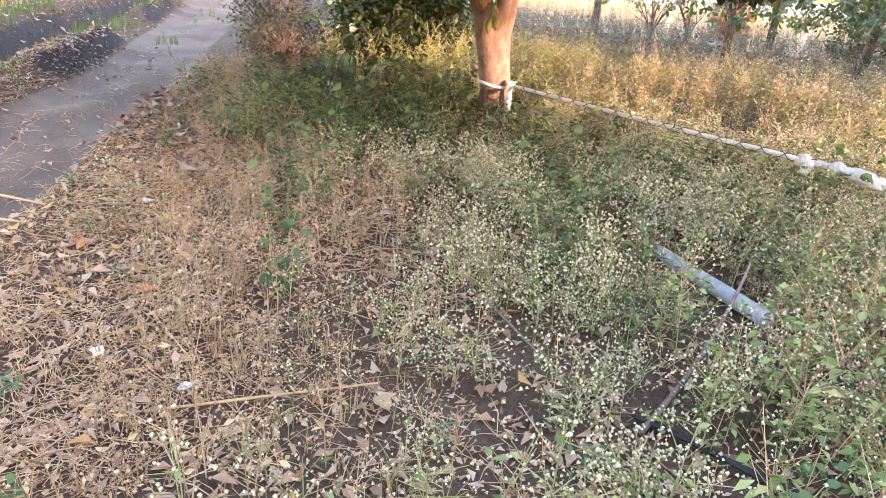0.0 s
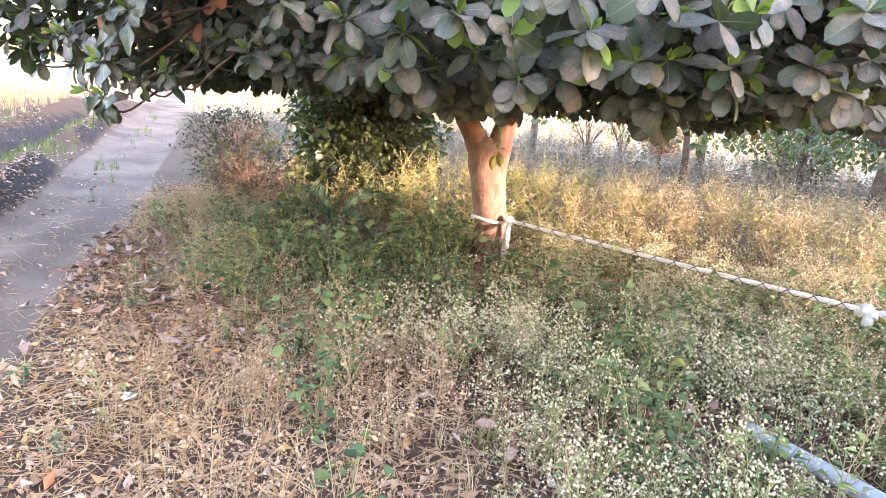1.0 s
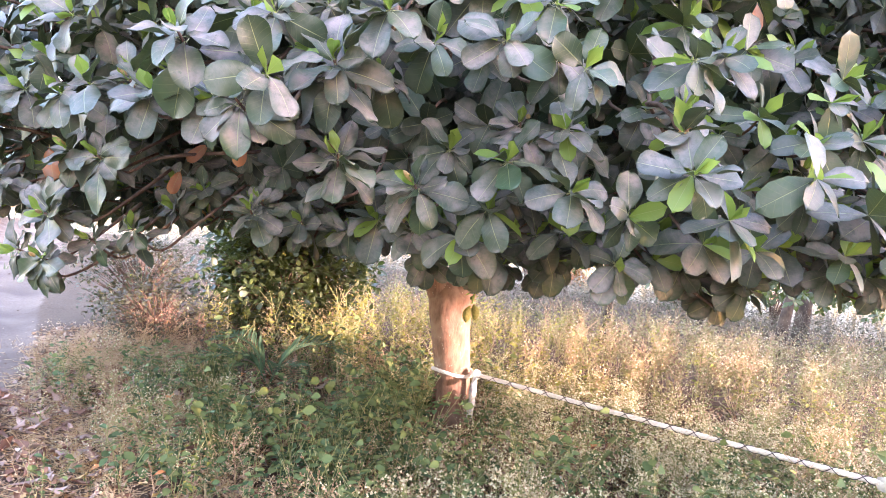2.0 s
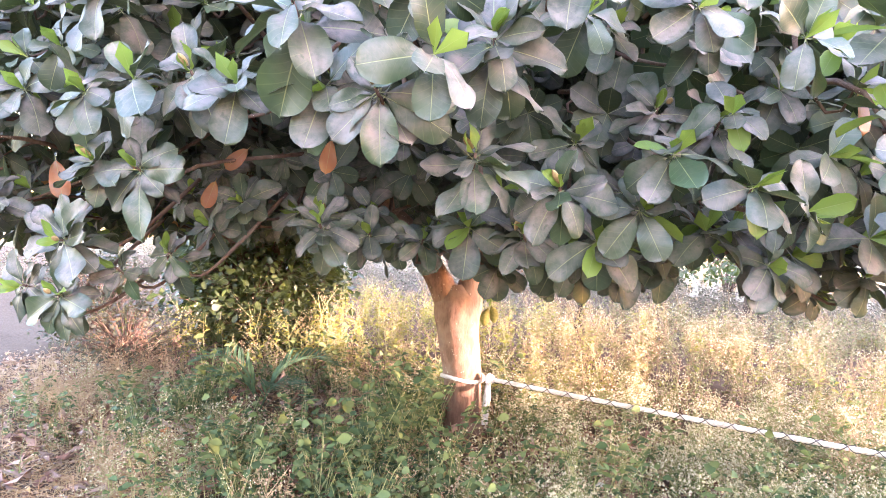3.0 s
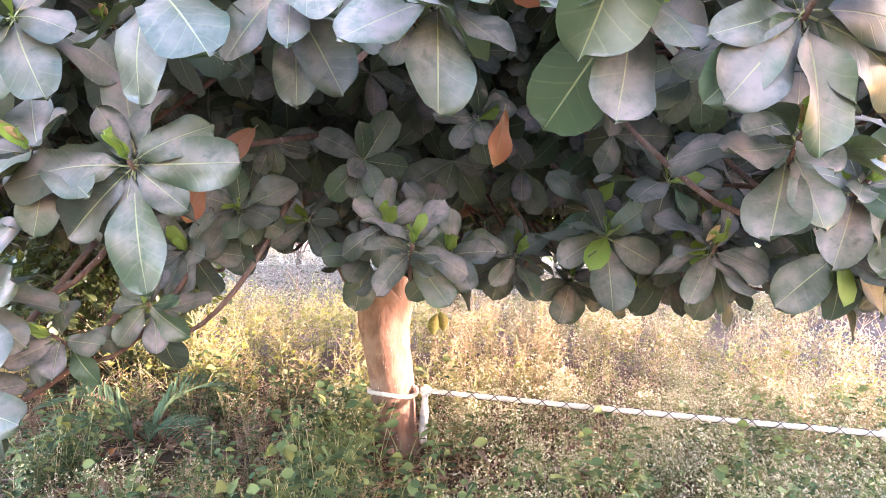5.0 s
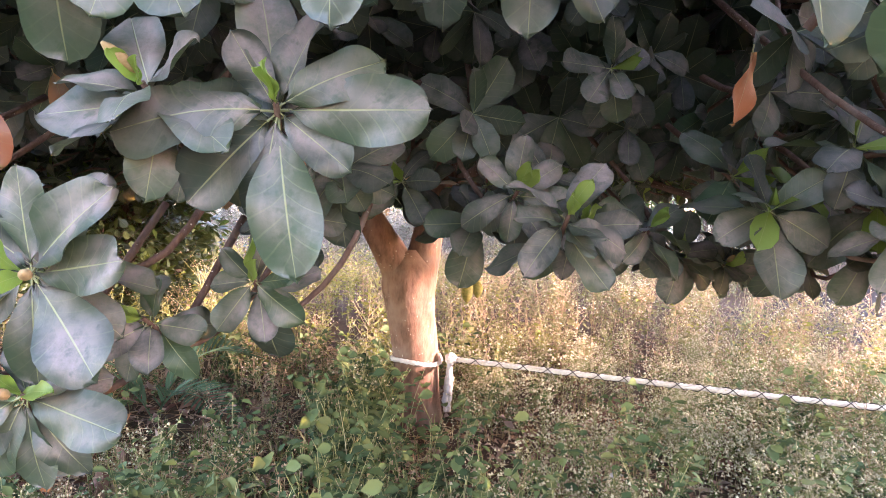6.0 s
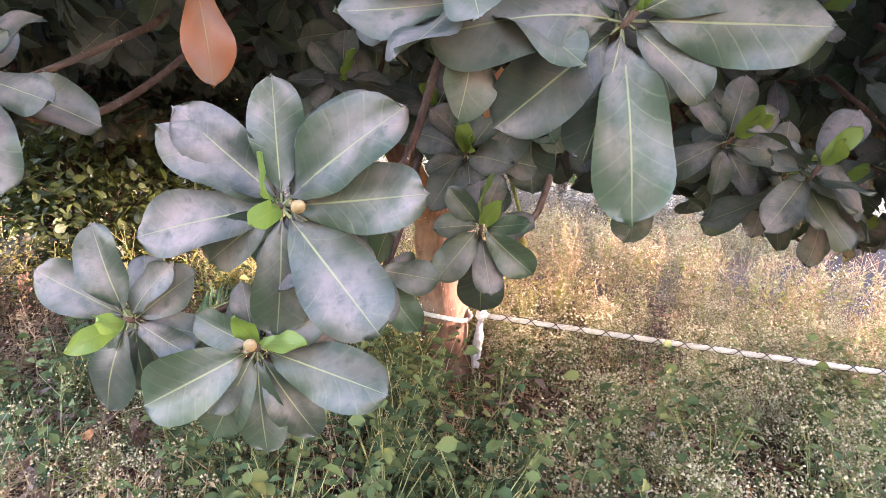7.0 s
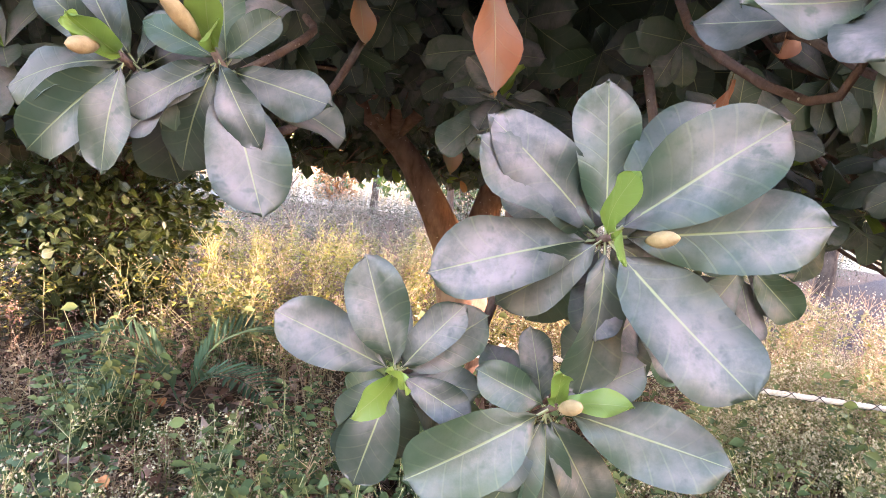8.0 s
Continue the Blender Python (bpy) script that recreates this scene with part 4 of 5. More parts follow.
def bush(name, x, y, seed, height, spread, clumps, leaf, mat, label, low=0.1, upright=0.2):
    rng = np.random.default_rng(seed)
    ob = empty(name, (x, y, ground_height(x, y)))
    tagged(ob, label, "bush")
    spots = []
    tw = Shape()
    for k in range(7):
        a = rng.uniform(0, 6.283)
        e = np.array((math.cos(a) * spread * 0.6, math.sin(a) * spread * 0.6, height * rng.uniform(0.7, 0.98)))
        V, F = tube(spline([(0.05 * math.cos(a), 0.05 * math.sin(a), -0.05), e * (0.35, 0.35, 0.5), e], 7), np.linspace(0.016, 0.004, 7), 6)
        put("stem", mesh_of("stem", V, F, [M_TWIG]), ob)
    kinds = [with_mat(leaf_blade(leaf, leaf * 0.6, 3, 2, 0.2, 0.2, 0.47, 0.0, 0.0, 0, 0.06)), with_mat(leaf_blade(leaf * 0.8, leaf * 0.45, 3, 2, 0.3, 0.05, 0.46, 0.0, 0.0, 0, 0.06))]
    for k in range(clumps):
        a = rng.uniform(0, 6.283)
        t = rng.random()
        z = low + (height - low) * t
        prof = math.sqrt(max(0.06, 1 - ((t - 0.45) / 0.62) ** 2))
        r = spread * prof * math.sqrt(rng.uniform(0.1, 1)) * (1 + 0.45 * noise.noise((math.cos(a) * 1.6 + seed, math.sin(a) * 1.6, z * 2)))
        c = np.array((r * math.cos(a), r * math.sin(a), z))
        axis = np.array((math.cos(a), math.sin(a), upright)) + rng.normal(0, 0.4, 3)
        for j in range(5):
            d = axis + rng.normal(0, 0.8, 3) + np.array((0, 0, -0.3))
            spots.append((int(rng.integers(2)), matrix(frame_of(d, (0, 0, 1), rng.normal(0, 0.5)), c + rng.normal(0, leaf * 0.7, 3), rng.uniform(0.7, 1.2))))
        if k % 3 == 0:
            V, F = tube([c * (0.3, 0.3, 0.6), c * (0.7, 0.7, 0.85), c], [0.005, 0.004, 0.002], 4, caps=False)
            tw.add(V, F)
    scatter("foliage", kinds, [mat], spots, parent=ob)
    put("branchwork", tw.mesh("branchwork", [M_TWIG]), ob)["kind"] = "stuff"
    return ob


bush("leafy_bush", -2.2, 2.6, 81, 2.0, 0.95, 2400, 0.105, M_BUSH, "dense dark green bush with yellow sunlit leaves at its foot", 0.06)
bush("dry_bush", -3.5, 1.75, 82, 0.92, 0.55, 620, 0.045, M_BUSH_DRY, "withered brown shrub beside the cart track", 0.1, 0.9)
bush("dry_bush", -2.85, 0.95, 83, 0.62, 0.5, 420, 0.042, M_BUSH_DRY, "withered brown shrub beside the cart track", 0.05, 0.9)

# ---------------------------------------------------------------- weeds, grass and litter


def small_head(r, at):
    """A tiny rough bead."""
    V = np.array([(r, 0, -0.45 * r), (-0.5 * r, 0.87 * r, -0.35 * r), (-0.5 * r, -0.87 * r, -0.5 * r), (0.1 * r, 0, 0.95 * r)]) + at
    return V, [(0, 1, 3), (1, 2, 3), (2, 0, 3), (1, 0, 2)]


def flower_weed(height, branches, heads, leaves, seed, spread=0.4, leaf_len=0.04, head=0.0046):
    """Branching weed with pale seed heads. Materials: 0 stem, 1 head, 2 leaf."""
    rng = np.random.default_rng(seed)
    sh = Shape()
    lean = rng.normal(0, 0.12, 2)
    main = spline([(0, 0, -0.02), (lean[0] * height * 0.4, lean[1] * height * 0.4, height * 0.55), (lean[0] * height, lean[1] * height, height)], 3)
    sh.add(*tube(main, np.linspace(0.0028, 0.0013, 3), 3, caps=False), mat=0)
    ends = [main[-1]]
    for k in range(branches):
        b = main[0] + (main[-1] - main[0]) * rng.uniform(0.25, 0.9)
        a = rng.uniform(0, 6.283)
        e = b + np.array((math.cos(a) * spread * height, math.sin(a) * spread * height, height * rng.uniform(0.18, 0.42))) * rng.uniform(0.5, 1)
        sh.add(*tube([b, e], [0.0019, 0.001], 3, caps=False), mat=0)
        ends.append(e)
    for k in range(heads):
        e = ends[k % len(ends)] + rng.normal(0, 0.02, 3)
        sh.add(*small_head(head * rng.uniform(0.7, 1.3), e), mat=1)
    for k in range(leaves):
        b = main[0] + (main[-1] - main[0]) * rng.uniform(0.05, 0.85) if k % 2 else ends[int(rng.integers(len(ends)))] * (1, 1, rng.uniform(0.5, 0.95))
        a = rng.uniform(0, 6.283)
        V, F, uv = leaflet(leaf_len * rng.uniform(0.6, 1.3), leaf_len * 0.5)
        R = frame_of((math.cos(a), math.sin(a), rng.uniform(-0.4, 0.5)), (0, 0, 1), rng.normal(0, 0.4))
        sh.add(V @ R.T + b, F, uv, 2)
    return sh.arrays()


def leafy_weed(height, stems, leaves, leaf_len, seed):
    rng = np.random.default_rng(seed)
    sh = Shape()
    for s in range(stems):
        a = rng.uniform(0, 6.283)
        e = np.array((math.cos(a) * 0.35 * height, math.sin(a) * 0.35 * height, height * rng.uniform(0.7, 1.05)))
        p = spline([(0, 0, -0.02), e * (0.4, 0.4, 0.55), e], 4)
        sh.add(*tube(p, np.linspace(0.0024, 0.001, 4), 3, caps=False), mat=0)
        for k in range(leaves):
            b = p[0] + (p[-1] - p[0]) * rng.uniform(0.2, 1.0) + rng.normal(0, 0.008, 3)
            q = rng.uniform(0, 6.283)
            size = leaf_len * rng.uniform(0.45, 1.15)
            V, F, uv = leaf_blade(size, size * rng.uniform(0.55, 0.75), 3, 2, rng.uniform(0.1, 0.6), rng.uniform(0.0, 0.4), 0.45, 0.0, 0.0, 0, 0.06)
            R = frame_of((math.cos(q), math.sin(q), rng.uniform(-0.5, 0.4)), (0, 0, 1), rng.normal(0, 0.3))
            sh.add(V @ R.T + b, F, uv, 2)
    return sh.arrays()


def grass_tuft(height, blades, seed, width=0.004):
    rng = np.random.default_rng(seed)
    sh = Shape()
    for k in range(blades):
        a = rng.uniform(0, 6.283)
        h = height * rng.uniform(0.5, 1.1)
        o = rng.uniform(0.1, 0.7) * h
        side = np.array((-math.sin(a), math.cos(a), 0)) * width
        b = np.array((rng.normal(0, 0.02), rng.normal(0, 0.02), -0.01))
        m = b + np.array((math.cos(a) * o * 0.35, math.sin(a) * o * 0.35, h * 0.62))
        t = b + np.array((math.cos(a) * o, math.sin(a) * o, h))
        sh.add(np.array([b - side * 0.6, b + side * 0.6, m + side * 0.5, m - side * 0.5, t]), [(0, 1, 2), (0, 2, 3), (3, 2, 4)], mat=0)
    return sh.arrays()


def litter_leaf(length, seed):
    rng = np.random.default_rng(seed)
    V, F, uv = leaf_blade(length, length * rng.uniform(0.35, 0.6), 2, 2, rng.uniform(0.1, 1.0), rng.uniform(-0.3, 0.5), 0.5, 0.0)
    return V, F, uv, np.zeros(len(F), int)


def sow(name, kinds, mats, count, area, density, scale, seed, label, category, tilt=0.1, lift=0.0, flat=False):
    """Strew copies over area (x0, x1, y0, y1), kept with the chance that density(x, y) gives."""
    rng = np.random.default_rng(seed)
    x = rng.uniform(area[0], area[1], count)
    y = rng.uniform(area[2], area[3], count)
    z, track, bare, field = land(x, y)
    p = density(x, y, track, bare, field)
    p = p * sstep(np.minimum(np.minimum(x - area[0], area[1] - x), np.minimum(y - area[2], area[3] - y)) + 0.5 * fnoise(x, y, 0.8, 77.0), 0.0, 0.9)
    keep = rng.random(count) < p
    keep &= np.hypot(x + 0.05, y) > 0.17
    along = np.clip((x - 1.63) * 0.56 + (y + 2.43) * -0.83, 0.0, 0.6)
    clear = np.hypot(x - 1.63 - 0.56 * along, y + 2.43 + 0.83 * along)
    keep &= clear > (0.045 if flat else 0.08)
    keep &= flat | (np.hypot(x - 1.60 - 0.56 * along, y + 2.58 + 0.83 * along) > 0.12)
    keep &= flat | ((np.hypot(x + 1.52, y - 0.12) > 0.3) & ((np.hypot(x + 0.02, (y + 0.55) / 2.1) > 0.30) | (rng.random(count) < 0.12)))
    spots = []
    for a, b, c in zip(x[keep], y[keep], z[keep]):
        s = rng.uniform(*scale)
        if flat:
            R = frame_of((*rng.normal(0, 1, 2), rng.normal(0, 0.25)), (rng.normal(0, 0.35), rng.normal(0, 0.35), 1.0 if rng.random() < 0.6 else -1.0))
        else:
            q = rng.uniform(0, 6.283)
            R = np.array(Euler((rng.normal(0, tilt), rng.normal(0, tilt), q)).to_matrix())
        spots.append((int(rng.integers(len(kinds))), matrix(R, (a, b, c + lift), s)))
    return scatter(name, kinds, mats, spots, "stuff", label, category)


def blob(x, y, cx, cy, rx, ry):
    return np.exp(-(((x - cx) / rx) ** 2 + ((y - cy) / ry) ** 2))


def patch(x, y, scale, seed, lo=-0.25, hi=0.35):
    return sstep(fnoise(x, y, scale, seed), lo, hi)


def edge_free(x, y, track, bare, field):
    off, w = track_offset(x, y)
    side = sstep(off - w * 0.5 + 0.25 * sstep(y, -2.0, 0.0), 0.2, 1.1 - 0.5 * sstep(y, -2.0, 0.0))        # thin beside the track
    return side * (1 - track) * (1 - bare) * (1 - 0.9 * field)


def green_zone(x, y):
    return np.clip(blob(x, y, -1.1, -0.4, 1.1, 1.2) * 1.5 + blob(x, y, 1.6, -1.7, 1.5, 1.1) * 0.35 + blob(x, y, 2.0, -3.2, 0.8, 0.8) * 0.06, 0, 1)


HEAD_WEEDS = [flower_weed(h, b, n, l, 300 + i, sp, 0.034, 0.0056) for i, (h, b, n, l, sp) in enumerate(((0.20, 7, 34, 5, 0.5), (0.26, 8, 40, 6, 0.45), (0.15, 7, 30, 5, 0.6), (0.30, 9, 44, 6, 0.4)))]
DRY_WEEDS = [flower_weed(h, b, n, l, 310 + i, sp, 0.03, 0.0056) for i, (h, b, n, l, sp) in enumerate(((0.20, 6, 18, 6, 0.5), (0.26, 7, 22, 6, 0.45), (0.15, 6, 16, 5, 0.6), (0.30, 7, 24, 6, 0.4)))]
TALL_WEEDS = [flower_weed(h, b, n, l, 320 + i, sp, 0.05, 0.0065) for i, (h, b, n, l, sp) in enumerate(((0.48, 8, 14, 30, 0.3), (0.40, 7, 12, 30, 0.35), (0.58, 9, 14, 28, 0.25)))]
FAR_WEEDS = [flower_weed(h, 5, 8, 10, 330 + i, sp, 0.06, 0.009) for i, (h, sp) in enumerate(((0.48, 0.3), (0.40, 0.4), (0.58, 0.25)))]
LEAFY = [leafy_weed(h, s, l, ll, 340 + i) for i, (h, s, l, ll) in enumerate(((0.28, 5, 9, 0.046), (0.20, 5, 8, 0.040), (0.36, 5, 10, 0.050)))]
TUFTS = [grass_tuft(h, n, 360 + i) for i, (h, n) in enumerate(((0.16, 9), (0.24, 10), (0.10, 8)))]
LITTER = [litter_leaf(l, 380 + i) for i, l in enumerate((0.02, 0.035, 0.027, 0.045, 0.07))]
FEATHER = [flower_weed(0.13, 9, 0, 34, 395, 0.7, 0.03), flower_weed(0.10, 8, 0, 28, 396, 0.8, 0.03)]

NEAR = (-3.8, 3.9, -5.5, 1.7)


def d_heads(x, y, track, bare, field):
    return edge_free(x, y, track, bare, field) * (0.12 + 0.88 * patch(x, y, 1.7, 2.0, -0.3, 0.25)) * (0.18 + 0.82 * patch(x, y, 5.0, 33.0, -0.2, 0.15)) * (1 - 0.2 * blob(x, y, -0.9, -0.4, 0.9, 1.1))


def dry_side(x, y):
    """1 in the trodden, dried-out part near the track, 0 in the damper part to the right."""
    return sstep(0.55 - x - 0.25 * (y + 2.5) + 0.7 * fnoise(x, y, 0.9, 41.0), -0.4, 0.7)


sow("dry_flowering_weeds", DRY_WEEDS, [M_STEM_DRY, M_HEAD_TAN, M_GRASS_DRY], 22000, NEAR, lambda x, y, t, b, f: d_heads(x, y, t, b, f) * dry_side(x, y) * (1 - 0.75 * green_zone(x, y)), (0.35, 1.1), 1, "dry branching weeds with tiny pale seed heads", "weeds")
sow("flowering_weeds", HEAD_WEEDS, [M_STEM_GREEN, M_HEAD, M_LEAFLET], 11500, NEAR, lambda x, y, t, b, f: d_heads(x, y, t, b, f) * np.clip(1.03 - dry_side(x, y) + 0.6 * blob(x, y, -1.9, -1.2, 0.9, 1.2) - 0.25 * blob(x, y, 2.0, -2.9, 0.9, 1.2), 0, 1), (0.45, 1.25), 13, "green weeds covered with tiny cream flower heads", "weeds")
CREAM_WEEDS = [flower_weed(h, b, n, 4, 305 + i, sp, 0.03, 0.0074) for i, (h, b, n, sp) in enumerate(((0.22, 8, 40, 0.55), (0.28, 9, 46, 0.5)))]
sow("cream_weeds", CREAM_WEEDS, [M_STEM_GREEN, M_HEAD, M_LEAFLET], 2800, (-0.6, 3.8, -2.9, 0.5), lambda x, y, t, b, f: edge_free(x, y, t, b, f) * (0.06 + 0.94 * patch(x, y, 1.6, 72.0, -0.1, 0.3)) * (0.2 + 0.8 * patch(x, y, 4.0, 34.0, -0.2, 0.15)), (0.6, 1.2), 27, "weeds thick with cream seed heads below the rope", "weeds")
sow("leafy_weeds", LEAFY, [M_STEM_GREEN, M_HEAD, M_LEAFY], 10500, NEAR, lambda x, y, t, b, f: edge_free(x, y, t, b, f) * np.clip(green_zone(x, y) * 0.8 * (1 - 0.6 * blob(x, y, -1.95, -1.0, 0.5, 0.6)) + 0.006, 0, 1) * (0.12 + 0.88 * patch(x, y, 1.4, 8.0)), (0.6, 1.4), 2, "dense green broad-leaved weeds near the trunk", "weeds")
def straw(length, seed):
    rng = np.random.default_rng(seed)
    b = rng.normal(0, 0.25)
    pts = [(0, -length / 2, 0.002), (b * length * 0.3, 0, rng.uniform(0.0, 0.02)), (0, length / 2, 0.004)]
    V, F = tube(pts, [0.0013, 0.0018, 0.0009], 3, caps=False)
    return V, F, np.zeros((len(V), 2)), np.zeros(len(F), int)


sow("fallen_straw", [straw(l, 420 + i) for i, l in enumerate((0.06, 0.10, 0.14, 0.20))], [M_STRAW], 38000, (-4.6, 3.4, -5.6, 1.0), lambda x, y, t, b, f: (1 - 0.92 * t) * (0.35 + 0.65 * dry_side(x, y)) * (0.35 + 0.65 * patch(x, y, 1.3, 61.0)), (0.6, 1.2), 15, "thin fallen straw and dry stalks matted on the ground", "straw", flat=True, lift=0.02)
sow("trodden_straw", [straw(l, 430 + i) for i, l in enumerate((0.03, 0.05, 0.08))], [M_STRAW], 60000, (-4.8, 0.9, -5.6, 0.2), lambda x, y, t, b, f: (1 - 0.8 * t) * np.exp(-(((track_offset(x, y)[0] - 1.05) / 0.5) ** 2)) * (0.5 + 0.5 * patch(x, y, 1.7, 95.0)), (0.6, 1.3), 26, "broken straw trodden into the track's edge", "straw", flat=True, lift=0.012)
sow("dry_grass", TUFTS, [M_GRASS_DRY], 6000, NEAR, lambda x, y, t, b, f: np.clip(edge_free(x, y, t, b, f) + 0.12 * (1 - t), 0, 1) * patch(x, y, 0.9, 14.0), (0.35, 0.75), 3, "short straw-coloured dry grass", "grass")
sow("green_grass", TUFTS, [M_GRASS_GREEN], 3500, NEAR, lambda x, y, t, b, f: edge_free(x, y, t, b, f) * np.clip(green_zone(x, y) + 0.15, 0, 1) * patch(x, y, 1.2, 17.0), (0.5, 1.1), 4, "short green grass among the weeds", "grass")
sow("yellow_weeds", TALL_WEEDS, [M_STEM_GREEN, M_HEAD_TAN, M_LEAFLET_YELLOW], 3200, (-3.6, 8.0, -0.2, 5.5), lambda x, y, t, b, f: edge_free(x, y, t, b, f) * (1.05 - 0.9 * sstep(x + 0.5 * fnoise(x, y, 1.1, 88.0), 0.2, 1.6)) * sstep(y + 0.25 * x, 0.0, 0.9) * (0.12 + 0.88 * patch(x, y, 2.2, 21.0)), (0.5, 1.2), 5, "waist-high yellowing weeds behind the trunk", "weeds")
sow("tan_weeds", TALL_WEEDS, [M_STEM_DRY, M_HEAD, M_LEAFLET_TAN], 4800, (-3.6, 8.0, -0.2, 5.5), lambda x, y, t, b, f: edge_free(x, y, t, b, f) * (0.1 + 0.9 * sstep(x + 0.5 * fnoise(x, y, 1.1, 88.0), 0.2, 1.6)) * sstep(y + 0.25 * x, 0.0, 0.9) * (0.12 + 0.88 * patch(x, y, 2.2, 21.0)), (0.5, 1.2), 25, "tall tan and pale green weeds past the rope", "weeds")
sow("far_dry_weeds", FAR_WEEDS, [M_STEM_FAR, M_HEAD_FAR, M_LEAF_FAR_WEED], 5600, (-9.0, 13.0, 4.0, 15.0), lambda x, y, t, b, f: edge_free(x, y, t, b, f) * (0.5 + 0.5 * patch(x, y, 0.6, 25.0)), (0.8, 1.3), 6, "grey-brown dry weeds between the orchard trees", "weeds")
sow("side_weeds", TALL_WEEDS, [M_STEM_DRY, M_HEAD, M_LEAFLET], 1600, (1.2, 4.2, -4.8, 0.2), lambda x, y, t, b, f: edge_free(x, y, t, b, f) * sstep(x, 1.3, 2.4) * 0.6, (0.55, 0.95), 7, "tall half-green weeds beside the rope", "weeds")
sow("field_grass", [grass_tuft(0.5, 7, 401, 0.011), grass_tuft(0.4, 7, 402, 0.011)], [M_GRASS_DRY], 7500, (-30.0, 22.0, 2.0, 42.0), lambda x, y, t, b, f: f * (1 - t), (0.7, 1.4), 8, "tall pale dry grass in the open field", "grass")
sow("leaf_litter", LITTER, [M_LITTER], 72000, (-5.8, 3.7, -5.6, 1.9), lambda x, y, t, b, f: (1 - 0.9 * t) * (1 - 0.3 * green_zone(x, y)) * (0.3 + 0.7 * patch(x, y, 1.0, 31.0)), (0.6, 1.2), 9, "scattered dry brown fallen leaves", "leaf litter", flat=True, lift=0.012)
sow("bright_leaf_litter", LITTER, [M_LITTER_BRIGHT], 5200, (-3.6, 1.8, -5.0, -0.8), lambda x, y, t, b, f: (1 - t) * (0.25 + 0.75 * np.exp(-(((track_offset(x, y)[0] - 1.15) / 0.6) ** 2))), (0.7, 1.2), 10, "orange and pale fallen leaves beside the track", "leaf litter", flat=True, lift=0.02)
DEAD = [litter_leaf(l, 390 + i) for i, l in enumerate((0.09, 0.12, 0.105))]
M_DEAD = plant_material("dead_jackfruit_leaf", [(0.10, 0.045, 0.03), (0.22, 0.10, 0.06), (0.36, 0.22, 0.16), (0.48, 0.36, 0.30)], 3.0, 0.05, 0.6)
sow("dead_leaves", DEAD, [M_DEAD], 6500, (-3.6, 2.2, -3.2, 1.4), lambda x, y, t, b, f: (1 - t) * (0.35 + 0.65 * patch(x, y, 1.1, 91.0)) * np.clip(blob(x, y, -1.9, -0.9, 1.1, 1.4) + 0.35, 0, 1), (0.7, 1.25), 21, "large red-brown dead leaves fallen under the crown", "leaf litter", flat=True, lift=0.05)
STONE = (*tube([(0, 0, -0.01), (0, 0, -0.004), (0.002, 0, 0.006), (0.001, 0.001, 0.011)], [0.006, 0.014, 0.012, 0.004], 6, 0.15, 9), None)
sow("track_stones", [(STONE[0], STONE[1], np.zeros((len(STONE[0]), 2)), np.zeros(len(STONE[1]), int))], [M_GROUND], 4000, (-12.0, -0.5, -6.0, 10.0), lambda x, y, t, b, f: np.clip(0.03 * t + 0.05 + 0.9 * b + 0.5 * sstep(-track_offset(x, y)[0], 0.5, 0.8), 0, 1), (0.3, 1.8), 11, "small clods and stones on the dusty track", "stones")
sow("verge_grass", TUFTS, [M_GRASS_GREEN], 9000, (-12.0, -3.5, -3.0, 12.0), lambda x, y, t, b, f: (1 - t) * (1 - 0.8 * b) * sstep(-track_offset(x, y)[0], 0.6, 0.9) * patch(x, y, 0.9, 51.0, -0.2, 0.35) + 0.45 * np.exp(-((track_offset(x, y)[0] + 0.05) / 0.14) ** 2) * sstep(y, 0.0, 2.0) * patch(x, y, 1.1, 53.0), (0.5, 1.1), 14, "patchy green grass along the far side of the track", "grass")
sow("verge_litter", LITTER, [M_LITTER], 9000, (-12.0, -3.0, -3.5, 10.0), lambda x, y, t, b, f: (0.03 + 0.97 * (1 - t)) * sstep(-track_offset(x, y)[0], -0.4, 0.6), (0.8, 1.4), 16, "dry fallen leaves strewn along the far side of the track", "leaf litter", flat=True, lift=0.012)
sow("verge_dry_grass", [grass_tuft(0.45, 9, 411, 0.006), grass_tuft(0.34, 9, 412, 0.006)], [M_GRASS_DRY], 7000, (-22.0, -5.0, -2.0, 24.0), lambda x, y, t, b, f: sstep(-track_offset(x, y)[0], 2.2, 2.8) * (1 - f), (0.6, 1.2), 17, "dry grass past the ditch beside the track", "grass")

# ---------------------------------------------------------------- single things on the ground


def solid(name, a, b_, rough=0.7):
    return simple(name, a, b_, 40, rough)


